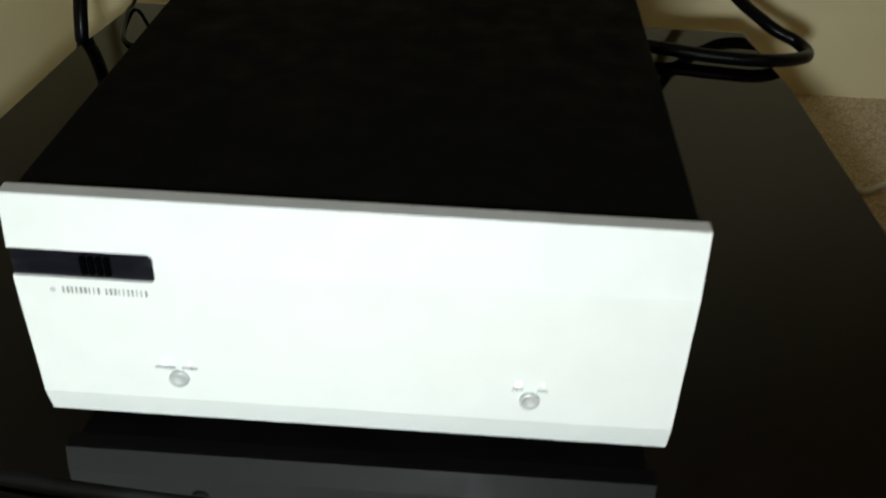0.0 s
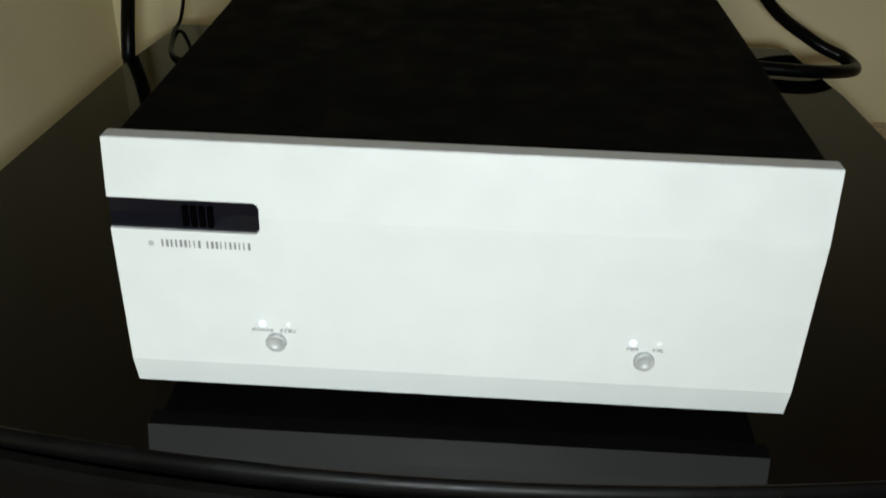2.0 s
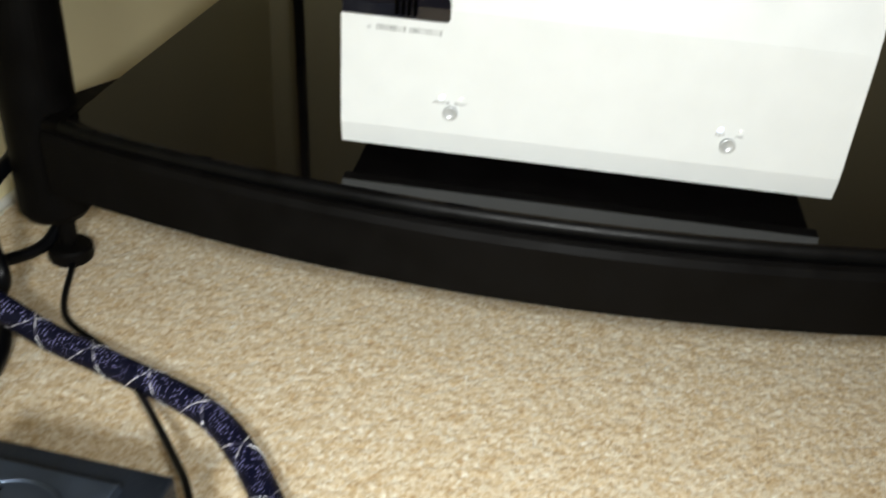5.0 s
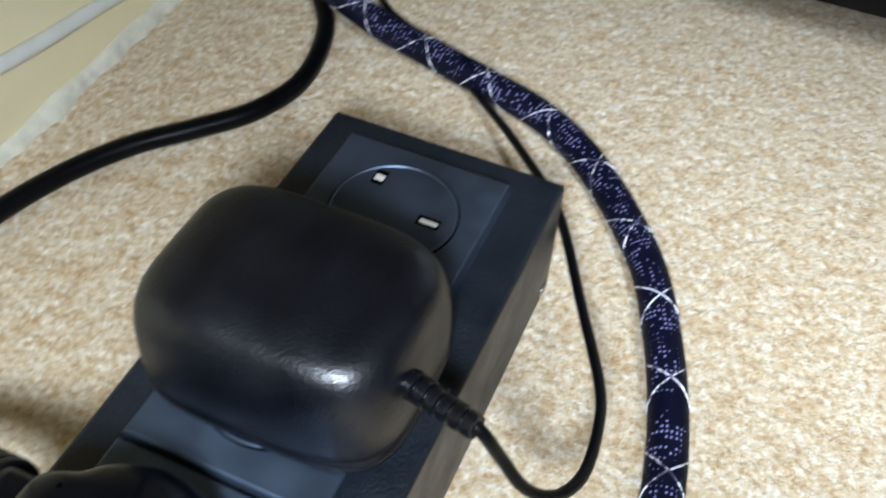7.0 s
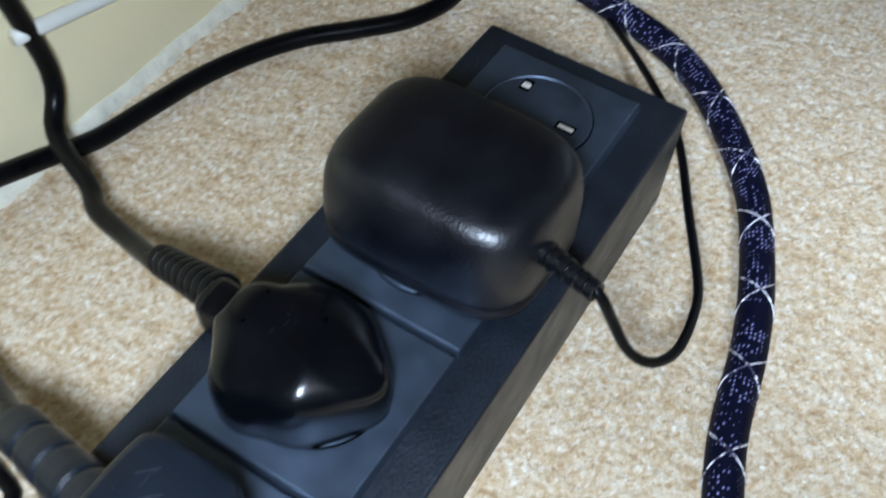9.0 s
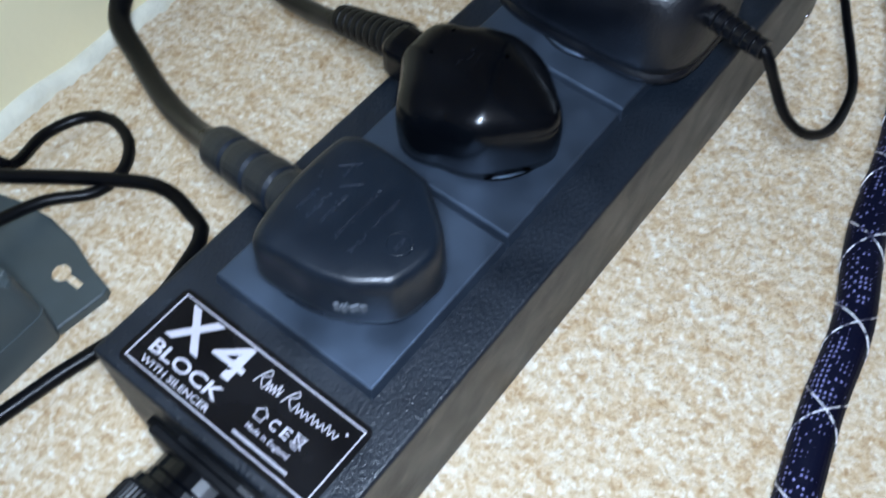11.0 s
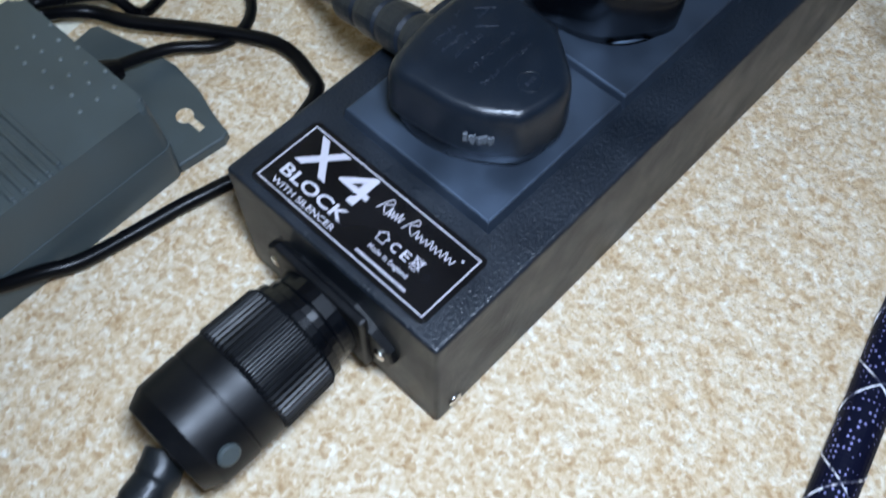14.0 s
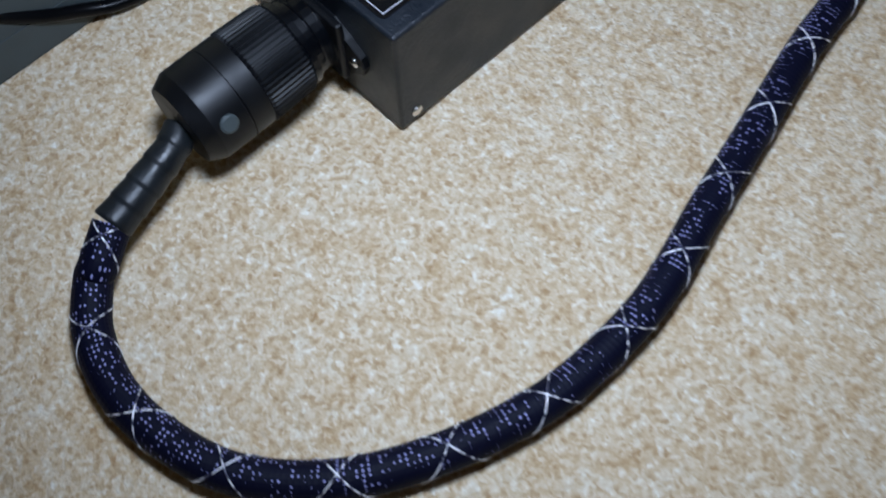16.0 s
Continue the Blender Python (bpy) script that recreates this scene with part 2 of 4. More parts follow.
def smooth_line(points, step=0.004):
    """A Catmull-Rom line through the points, at about even steps."""
    pts = [Vector(p) for p in points]
    pts = [2 * pts[0] - pts[1]] + pts + [2 * pts[-1] - pts[-2]]
    out = []
    for a, b, c, d in zip(pts, pts[1:], pts[2:], pts[3:]):
        n = max(2, int((c - b).length / step))
        for i in range(n):
            t = i / n
            out.append(0.5 * (2 * b + (c - a) * t + (2 * a - 5 * b + 4 * c - d) * t * t + (3 * b - a - 3 * c + d) * t ** 3))
    return out + [pts[-2]]


def frames_along(line):
    """Tangent, side and up at each point of a line, with little twist."""
    side, out = None, []
    for i, p in enumerate(line):
        tan = (line[min(i + 1, len(line) - 1)] - line[max(i - 1, 0)]).normalized()
        ref = side if side is not None else (Vector((0, 0, 1)).cross(tan) if abs(tan.z) < 0.95 else Vector((1, 0, 0)))
        side = (ref - tan * ref.dot(tan)).normalized()
        out.append((tan, side, tan.cross(side)))
    return out


def tube(line, radius, sides=12, flat=1.0, bm=None):
    """A round or flattened cable; radius may be a function of the way along, from 0 to 1."""
    bm = bm or bmesh.new()
    uv = bm.loops.layers.uv.verify()
    rings, at, s = [], [], 0.0
    for i, (p, (tan, side, up)) in enumerate(zip(line, frames_along(line))):
        s += (p - line[i - 1]).length if i else 0
        r = radius(i / (len(line) - 1)) if callable(radius) else radius
        rings.append([bm.verts.new(p + side * (math.cos(2 * math.pi * k / sides) * r) + up * (math.sin(2 * math.pi * k / sides) * r * flat)) for k in range(sides)])
        at.append(s)
    for i in range(len(rings) - 1):
        for k in range(sides):
            f = bm.faces.new((rings[i][k], rings[i][(k + 1) % sides], rings[i + 1][(k + 1) % sides], rings[i + 1][k]))
            for loop, (u, v) in zip(f.loops, ((at[i], k), (at[i], k + 1), (at[i + 1], k + 1), (at[i + 1], k))):
                loop[uv].uv = (u, v / sides)
    bm.faces.new(rings[0][::-1]), bm.faces.new(rings[-1])
    return bm


def helix(line, radius, pitch, phase, turn):
    """The way of a thread wound on a cable."""
    out, s = [], 0.0
    for i, (p, (tan, side, up)) in enumerate(zip(line, frames_along(line))):
        s += (p - line[i - 1]).length if i else 0
        a = phase + turn * 2 * math.pi * s / pitch
        out.append(p + side * (math.cos(a) * radius) + up * (math.sin(a) * radius))
    return out


def lathe(profile, sides=32, bm=None, m=Matrix()):
    """Turned about z: rows of radius and height."""
    bm = bm or bmesh.new()
    rings = [[bm.verts.new(m @ Vector((r * math.cos(2 * math.pi * k / sides), r * math.sin(2 * math.pi * k / sides), z))) for k in range(sides)] for r, z in profile]
    for a, b in zip(rings, rings[1:]):
        for k in range(sides):
            bm.faces.new((a[k], a[(k + 1) % sides], b[(k + 1) % sides], b[k]))
    bm.faces.new(rings[0][::-1]), bm.faces.new(rings[-1])
    return bm


def along(a, b):
    """A pose at a whose z points to b."""
    return Matrix.Translation(a) @ (Vector(b) - Vector(a)).to_track_quat("Z", "Y").to_matrix().to_4x4()


def lettering(text, size, mat, parent, m, name="lettering", width=0.0, depth=0.0002, bold=0.0):
    """Raised words in the built-in font; m sets their lower left corner, x along the line."""
    c = bpy.data.curves.new(name, "FONT")
    c.body, c.size, c.extrude, c.resolution_u, c.offset = text, 1.0, 0.0, 3, bold
    tmp = new(name, c)
    me = bpy.data.meshes.new_from_object(tmp.evaluated_get(bpy.context.evaluated_depsgraph_get()))
    bpy.data.objects.remove(tmp)
    xs, ys = [v.co.x for v in me.vertices], [v.co.y for v in me.vertices]
    sy = size / (max(ys) - min(ys))
    sx = width / (max(xs) - min(xs)) if width else sy
    for v in me.vertices:
        v.co = ((v.co.x - min(xs)) * sx, (v.co.y - min(ys)) * sy, depth)
    bm = bmesh.new()
    bm.from_mesh(me)
    bpy.data.meshes.remove(me)
    bmesh.ops.transform(bm, matrix=m, verts=bm.verts)
    return part(name, bm, mat, parent)


# ---- the room ----
def carpet():
    """Twist pile: close-set tufts as a relief where it is near, plain to the room's far walls."""
    x0, x1, y0, y1, d = -0.40, 0.45, -0.72, 0.57, 0.0014
    nx, ny, cell = int((x1 - x0) / d), int((y1 - y0) / d), 0.0027
    X, Y = np.meshgrid(np.linspace(x0, x1, nx), np.linspace(y0, y1, ny))
    gx, gy = int((x1 - x0) / cell) + 5, int((y1 - y0) / cell) + 5
    rng = np.random.RandomState(4)
    jx, jy, jh = rng.rand(gx, gy), rng.rand(gx, gy), rng.rand(gx, gy)
    ci, cj = ((X - x0) / cell).astype(int) + 2, ((Y - y0) / cell).astype(int) + 2
    Z = np.full(X.shape, -1.0)
    for di in (-1, 0, 1):
        for dj in (-1, 0, 1):
            i, j = np.clip(ci + di, 0, gx - 1), np.clip(cj + dj, 0, gy - 1)
            px, py = x0 + (i - 2 + jx[i, j]) * cell, y0 + (j - 2 + jy[i, j]) * cell
            Z = np.maximum(Z, 0.4 + 0.6 * jh[i, j] - ((X - px) ** 2 + (Y - py) ** 2) / (0.9 * cell) ** 2)
    Z = -0.0009 + 0.0010 * np.clip(Z, -0.3, 1)
    verts = np.stack([X.ravel(), Y.ravel(), Z.ravel()], 1).tolist()
    idx = np.arange(nx * ny).reshape(ny, nx)
    quads = np.stack([idx[:-1, :-1].ravel(), idx[:-1, 1:].ravel(), idx[1:, 1:].ravel(), idx[1:, :-1].ravel()], 1).tolist()
    n = len(verts)
    verts += [(a, b, -0.001) for a, b in ((-0.60, -3.0), (3.2, -3.0), (3.2, y0), (x1, y0), (-0.60, y0), (3.2, 0.62), (x1, 0.62))]
    quads += [(n, n + 1, n + 2, n + 3), (n, n + 3, n + 4), (n + 3, n + 2, n + 5, n + 6)]
    me = bpy.data.meshes.new("floor")
    me.from_pydata(verts, [], quads)
    me.materials.append(CARPET)
    for p in me.polygons:
        p.use_smooth = True
    return tagged(new("floor", me), "beige twist-pile carpet flecked with tan and cream", "floor", kind="structure")


carpet()


def wall(name, a, b, thick, height=2.4, low=-0.02):
    a, b = Vector((*a, 0)), Vector((*b, 0))
    m = Matrix.Translation(a) @ Matrix.Rotation(math.atan2(b.y - a.y, b.x - a.x), 4, "Z")
    bm = box(0, (b - a).length, 0, thick, low, height)
    bmesh.ops.transform(bm, matrix=m, verts=bm.verts)
    return tagged(part(name, bm, WALL), "cream painted plaster wall", "wall", kind="structure")


wall("wall_west", (-0.4791, -3.0), (-0.3191, 0.555), 0.1)
wall("wall_north", (-0.45, 0.543), (3.3, 0.543), 0.1)
wall("wall_east", (3.1, 0.54), (3.1, -3.0), 0.1)
wall("wall_south", (3.3, -2.95), (-0.6, -2.95), 0.1)
tagged(part("ceiling", box(-0.7, 3.3, -3.1, 0.65, 2.4, 2.5), CEILING), "white painted ceiling", "ceiling", kind="structure")


def wall_seal():
    """A ragged bead of white filler where the wall meets the carpet."""
    a, b = Vector((-0.3785, -0.78, 0.0)), Vector((-0.3191, 0.54, 0.0))
    n, bm, rows = 520, bmesh.new(), []
    for i in range(n + 1):
        p = a.lerp(b, i / n)
        w = 0.0035 + 0.0030 * noise.noise((i * 0.09, 3.1, 0)) + 0.0016 * noise.noise((i * 0.6, 7.7, 0))
        t = 0.0065 + 0.0030 * noise.noise((i * 0.11, 9.2, 0))
        rows.append([bm.verts.new((p.x + dx, p.y, z)) for dx, z in ((-0.003, -0.004), (-0.003, t), (w * 0.45, t * 0.7), (w, 0.0016), (w + 0.0008, -0.004))])
    for p, q in zip(rows, rows[1:]):
        for k in range(4):
            bm.faces.new((p[k], q[k], q[k + 1], p[k + 1]))
    return tagged(part("trim", bm, SEAL, smooth=True), "ragged white filler along the foot of the wall", "trim", kind="structure")


wall_seal()


# ---- the rack ----
SHELF_TOP = 0.1017


def bow(x, y0, k):
    return y0 + k * x * x


def rack():
    rk = thing("equipment_rack", Matrix.Translation((0, 0.2, 0)), "black rack with a gloss shelf, bowed front and round posts", "rack")
    inv = Matrix.Translation((0, -0.2, 0))
    n = 24
    xs = [-0.2515 + 0.503 * i / n for i in range(n + 1)]
    # the gloss board, narrowing to the back
    out = [(x, bow(x, -0.0285, 0.53)) for x in xs] + [(0.2470, 0.047), (0.2325, 0.330), (0.2222, 0.4245), (-0.2240, 0.4245), (-0.2335, 0.330), (-0.2470, 0.047)]
    bm = slab(out, 0.080, SHELF_TOP, 0.004, 3)
    bmesh.ops.transform(bm, matrix=inv, verts=bm.verts)
    part("shelf", bm, GLOSS, rk, "high-gloss black shelf board")
    edge = [Vector((x, bow(x, -0.0285, 0.53) - 0.2 + 0.0020, SHELF_TOP - 0.0052)) for x in xs]
    part("edging", tube(edge, 0.0046, 14), SATIN, rk, "rounded satin black edging", smooth=True)
    # the bowed bar in front of it
    bm = bmesh.new()
    prof = [(0.012, 0.060), (0.0, 0.061), (-0.0005, 0.090), (0.001, 0.0935), (0.004, 0.0945), (0.0065, 0.0925), (0.0072, 0.088), (0.012, 0.088)]
    rings = [[bm.verts.new((x, bow(x, -0.0375, 0.59) + dy, z)) for dy, z in prof] for x in [-0.262 + 0.524 * i / n for i in range(n + 1)]]
    for a, b in zip(rings, rings[1:]):
        for k in range(len(prof)):
            bm.faces.new((a[k], b[k], b[(k + 1) % len(prof)], a[(k + 1) % len(prof)]))
    bm.faces.new(rings[0]), bm.faces.new(rings[-1][::-1])
    bmesh.ops.transform(bm, matrix=inv, verts=bm.verts)
    part("front_rail", bm, RACK, rk, "bowed satin black rail", smooth=False)
    for s in (-1, 1):
        bm = slab([(s * 0.244, 0.010), (s * 0.270, 0.018), (s * 0.272, 0.050), (s * 0.240, 0.11)][::s], 0.055, 0.094, 0.003)
        bmesh.ops.transform(bm, matrix=inv, verts=bm.verts)
        part("bracket", bm, RACK, rk)
        post = part("post", lathe([(0.0165, 0.028), (0.0192, 0.032), (0.0192, 0.60), (0.015, 0.603)], 40, m=inv @ Matrix.Translation((s * 0.2815, 0.037, 0))), RACK, rk, "round satin black post", smooth=False)
        part("spike", lathe([(0.0035, 0.006), (0.005, 0.012), (0.005, 0.030)], 16, m=inv @ Matrix.Translation((s * 0.276, 0.034, 0))), RACK, post)
        part("foot_disc", lathe([(0.0115, -0.001), (0.0125, 0.002), (0.0125, 0.007), (0.0110, 0.0085)], 28, m=inv @ Matrix.Translation((s * 0.276, 0.034, 0))), RACK, post)
    part("rear_post", lathe([(0.016, 0.0), (0.016, 0.60)], 32, m=inv @ Matrix.Translation((0, 0.444, 0))), RACK, rk)
    return rk


rack()


# ---- the phono stage ----
def phono_stage():
    zb, zt = 0.1118, 0.2020
    ob = thing("phono_stage", Matrix.Translation((0, 0.15, SHELF_TOP)), "silver-white fronted phono amplifier in a black case on the shelf", "amplifier")
    inv = Matrix.Translation((0, -0.15, -SHELF_TOP))

    def place(bm):
        bmesh.ops.transform(bm, matrix=inv, verts=bm.verts)
        return bm

    facets = [(zb, 0.0005), (0.1225, -0.0018), (0.1785, -0.0014), (zt, 0.0021)]

    def face_y(z):
        for (z0, y0), (z1, y1) in zip(facets, facets[1:]):
            if z <= z1:
                return y0 + (y1 - y0) * (z - z0) / (z1 - z0)
        return facets[-1][1]

    def strip(bm, x0, x1, z0, z1, back=0.0080):
        zs = sorted({z0, z1, *(z for z, _ in facets if z0 < z < z1)})
        ring = [(face_y(z), z) for z in zs] + [(back, z1), (back, z0)]
        a, b = [bm.verts.new((x0, y, z)) for y, z in ring], [bm.verts.new((x1, y, z)) for y, z in ring]
        for k in range(len(ring)):
            bm.faces.new((a[k], b[k], b[(k + 1) % len(ring)], a[(k + 1) % len(ring)]))
        bm.faces.new(a[::-1]), bm.faces.new(b)

    w0, w1 = 0.1728, 0.1833
    bm = bmesh.new()
    strip(bm, -0.11, 0.11, zb, w0)
    strip(bm, -0.0630, 0.11, w0, w1)
    strip(bm, -0.11, 0.11, w1, zt)
    for zc, sgn in ((w0, 1), (w1, -1)):  # rounded inner corners of the window
        for i in range(4):
            strip(bm, -0.0630 - 0.0022 * (1 - math.sqrt(1 - (1 - (i + 0.5) / 4) ** 2)), -0.0630, *sorted((zc + sgn * 0.0022 * i / 4, zc + sgn * 0.0022 * (i + 1) / 4)))
    bmesh.ops.remove_doubles(bm, verts=bm.verts, dist=1e-6)
    panel = part("front_panel", place(bm), SILVER, ob, "faceted silver-white front panel")
    part("top_edge", place(box(-0.1095, 0.1095, 0.0025, 0.0080, zt - 0.0004, zt + 0.0002)), SILVER_EDGE, panel)
    bm = bmesh.new()
    ring = [(face_y(z) + 0.0012, z) for z in (w0, 0.1785, w1)] + [(0.0078, w1), (0.0078, w0)]
    a, b = [bm.verts.new((-0.1098, y, z)) for y, z in ring], [bm.verts.new((-0.0632, y, z)) for y, z in ring]
    for k in range(5):
        bm.faces.new((a[k], b[k], b[(k + 1) % 5], a[(k + 1) % 5]))
    bm.faces.new(a[::-1]), bm.faces.new(b)
    win = part("window", place(bm), WINDOW, panel, "dark smoked display window")
    # a plain mark of four bars in the window, and the maker's line as bars
    for i in range(4):
        x = -0.0868 + 0.0026 * i
        part("mark", place(box(x, x + 0.0016, face_y(0.1775) - 0.0002, face_y(0.1775) + 0.0014, 0.1745, 0.1812)), DARK, win)
    # the maker's line as two runs of thin bars
    strokes = random.Random(11)
    x = -0.0945
    for n in (9, 10):
        for _ in range(n):
            part("maker_bar", place(box(x, x + strokes.choice((0.0004, 0.0006, 0.0008)), face_y(0.168) - 0.0001, face_y(0.168) + 0.001, 0.1670, 0.1696)), MAKER_PRINT, panel)
            x -= 0.0004
            x += 0.00185
        x += 0.0012
    part("maker_bar", place(lathe([(0.0010, -0.0005), (0.0010, 0.0001)], 12, m=Matrix.Translation((-0.0978, face_y(0.168), 0.1680)) @ Matrix.Rotation(radians(90), 4, "X"))), BUTTON, panel)
    part("case", place(box(-0.1080, 0.1080, 0.0078, 0.300, 0.1135, 0.2008, 0.0012)), CASE, ob, "matt black metal case")
    for sx in (-0.085, 0.085):
        for y in (0.035, 0.27):
            part("foot", place(lathe([(0.008, SHELF_TOP), (0.009, SHELF_TOP + 0.003), (0.009, 0.1136)], 24, m=Matrix.Translation((sx, y, 0)))), RUBBER, ob)
    for cx, words in ((-0.0604, ("POWER", "STBY")), (0.0602, ("MM", "MC"))):
        yb = face_y(0.1322)
        out = Matrix.Translation((cx, yb, 0.1327)) @ Matrix.Rotation(radians(90), 4, "X")
        button = part("button", place(lathe([(0.0034, -0.001), (0.0034, 0.0014), (0.0031, 0.0019), (0.0020, 0.0010), (0.0007, 0.0007)], 28, m=out)), BUTTON, panel, "dished silver push button", smooth=True)
        for k, word in enumerate(words):
            x = cx + (-0.0042 if k == 0 else 0.0042)
            z = 0.1394
            lit = k == 0
            part("lamp", place(lathe([(0.0011, -0.0005), (0.0011, 0.0003), (0.0007, 0.0008)], 16, m=Matrix.Translation((x, face_y(z), z)) @ Matrix.Rotation(radians(90), 4, "X"))), LED_BLUE if lit else LED_OFF, panel, "glowing blue-white lamp" if lit else "unlit clear lamp", smooth=True)
            wd = 0.0014 * len(word) if len(word) > 2 else 0.0034
            lettering(word, 0.0013, DARK_PRINT, panel, inv @ Matrix.Translation((x - wd / 2, face_y(0.1367) - 0.0001, 0.1364)) @ Matrix.Rotation(radians(90), 4, "X"), width=wd)
    return ob


phono_stage()


# ---- the mains block ----
BLOCK = pose(-0.1831, -0.3005, 0, 0, 0, -3.93)
BL, BW, BH = 0.2890, 0.0829, 0.0520


def mains_block():
    ob = thing("mains_block", BLOCK, "black textured metal mains block with four sockets on the carpet", "power strip")
    part("body", box(-BW / 2, BW / 2, -BL / 2, BL / 2, 0.0005, BH, 0.0014, 3), COAT, ob, "leather-textured black metal body")
    x0, x1, edges = -0.0300, 0.0272, (-0.1097, -0.0507, 0.0083, 0.0673, 0.1335)
    for i in range(4):
        y0, y1 = edges[i] + 0.0002, edges[i + 1] - 0.0002
        pl = part("socket_plate", slab([(x0, y0), (x1, y0), (x1, y1), (x0, y1)], BH - 0.001, BH + 0.0044, 0.0006, 2, 0.03), PLATE, ob, "raised satin black socket plate")
        cx, cy = -0.0012, y0 + (0.0380 if i == 3 else 0.0295)
        part("socket_face", lathe([(0.0198, BH + 0.004), (0.0198, BH + 0.0050), (0.0194, BH + 0.0054), (0.0190, BH + 0.0050)], 56, m=Matrix.Translation((cx, cy, 0))), PLATE, pl, "round socket face", smooth=False)
        # no cut groove: a black disc gives its shade as a ring
        part("socket_groove_shade", lathe([(0.0203, BH + 0.0040), (0.0203, BH + 0.00462)], 48, m=Matrix.Translation((cx, cy, 0))), DARK, pl)
        for dx, dy, sx, sy in ((0.0115, 0.0, 0.0036, 0.0019), (-0.0100, 0.0111, 0.0019, 0.0030), (-0.0100, -0.0111, 0.0019, 0.0030)):
            # solid block, its black colour standing for the shade inside the opening
            part("slot", box(cx + dx - sx, cx + dx + sx, cy + dy - sy, cy + dy + sy, BH + 0.003, BH + 0.0053), DARK, pl)
            part("contact", box(cx + dx - sx * 0.75, cx + dx + sx * 0.85, cy + dy - sy * 0.55, cy + dy + sy * 0.35, BH + 0.003, BH + 0.0055, 0.0002), BRASS, pl, "bright socket contact")
    # screws low on the sides
    for y in (-BL / 2 + 0.0075, BL / 2 - 0.0075):
        part("screw", lathe([(0.0026, 0.0), (0.0024, 0.0008), (0.0012, 0.0012)], 16, m=Matrix.Translation((BW / 2 - 0.0002, y, 0.0062)) @ Matrix.Rotation(radians(90), 4, "Y")), METAL, ob, "small bright screw", smooth=True)
    # the label
    lx, ly, lw, lh = -0.0345, -BL / 2 + 0.0030, 0.0678, 0.0262
    z = BH
    lab = part("label", slab(rounded(lx, lx + lw, ly, ly + lh, 0.0022), z - 0.0004, z + 0.0004), LABEL, ob, "black printed label with silver words")
    for a, b, c, d in ((0.0016, lw - 0.0016, 0.0016, 0.0020), (0.0016, lw - 0.0016, lh - 0.0020, lh - 0.0016), (0.0016, 0.0020, 0.0020, lh - 0.0020), (lw - 0.0020, lw - 0.0016, 0.0020, lh - 0.0020)):
        part("border", box(lx + a, lx + b, ly + c, ly + d, z, z + 0.0006), PRINT, lab)

    def words(text, u0, u1, v0, v1, bold=0.0):
        lettering(text, (v1 - v0) * lh, PRINT, lab, Matrix.Translation((lx + u0 * lw, ly + v0 * lh, z + 0.0004)), width=(u1 - u0) * lw, bold=bold)

    words("X", 0.075, 0.262, 0.475, 0.895, 0.025)
    words("4", 0.285, 0.448, 0.485, 0.905, 0.014)
    words("BLOCK", 0.078, 0.446, 0.245, 0.405, 0.022)
    words("WITH SILENCER", 0.085, 0.450, 0.115, 0.190, 0.012)
    words("Made in England", 0.600, 0.812, 0.235, 0.315, 0.006)
    words("C", 0.668, 0.706, 0.385, 0.500, 0.012)
    words("E", 0.726, 0.762, 0.390, 0.505, 0.012)
    # the web address as a row of fine bars
    u, dashes = 0.577, random.Random(2)
    while u < 0.850:
        wd = dashes.choice((0.008, 0.010, 0.012))
        part("print_bar", box(lx + u * lw, lx + (u + wd * 0.7) * lw, ly + 0.140 * lh, ly + 0.172 * lh, z, z + 0.0006), PRINT, lab)
        u += wd
    # the scrawl in two strokes, a wavy line with loops
    for a0, a1, n, tall in ((0.497, 0.620, 5, 0.085), (0.640, 0.905, 9, 0.070)):
        sig = [(a0, 0.650), (a0 + 0.012, 0.76), (a0 + 0.030, 0.845), (a0 + 0.046, 0.80), (a0 + 0.020, 0.735)]
        for k in range(n):
            f = (k + 0.5) / n
            mid = 0.690 + 0.03 * f
            sig += [(a0 + 0.04 + (a1 - a0 - 0.04) * f, mid - tall * 0.5), (a0 + 0.04 + (a1 - a0 - 0.04) * (f + 0.35 / n), mid + tall * (0.55 if k % 3 else 0.9))]
        part("signature", tube(smooth_line([(lx + a * lw, ly + b * lh, z + 0.0005) for a, b in sig], 0.0005), 0.00018, 5), PRINT, lab, "scrawled silver signature stroke")
    for poly in ([(0.597, 0.385), (0.597, 0.455), (0.586, 0.455), (0.617, 0.520), (0.648, 0.455), (0.637, 0.455), (0.637, 0.385), (0.597, 0.385)], [(0.780, 0.520), (0.822, 0.520), (0.815, 0.420), (0.787, 0.420), (0.780, 0.520)], [(0.775, 0.41), (0.827, 0.53)], [(0.775, 0.53), (0.827, 0.41)], [(0.785, 0.385), (0.818, 0.385)]):
        bm = bmesh.new()
        for (a, b), (c, d) in zip(poly, poly[1:]):
            tube([Vector((lx + a * lw, ly + b * lh, z + 0.0005)), Vector((lx + c * lw, ly + d * lh, z + 0.0005))], 0.00020, 4, bm=bm)
        part("small_mark", bm, PRINT, lab)
    part("registered_dot", lathe([(0.0004, z), (0.0004, z + 0.0006)], 10, m=Matrix.Translation((lx + 0.925 * lw, ly + 0.80 * lh, 0))), PRINT, lab)
    # the inlet flange on the near end
    ye = -BL / 2
    ears = [(0.0268, 0.0255), (0.0255, 0.0300), (0.0190, 0.0345), (0.0110, 0.0385), (-0.0110, 0.0385), (-0.0190, 0.0345), (-0.0255, 0.0300), (-0.0268, 0.0255), (-0.0255, 0.0210), (-0.0190, 0.0165), (-0.0110, 0.0125), (0.0110, 0.0125), (0.0190, 0.0165), (0.0255, 0.0210)]
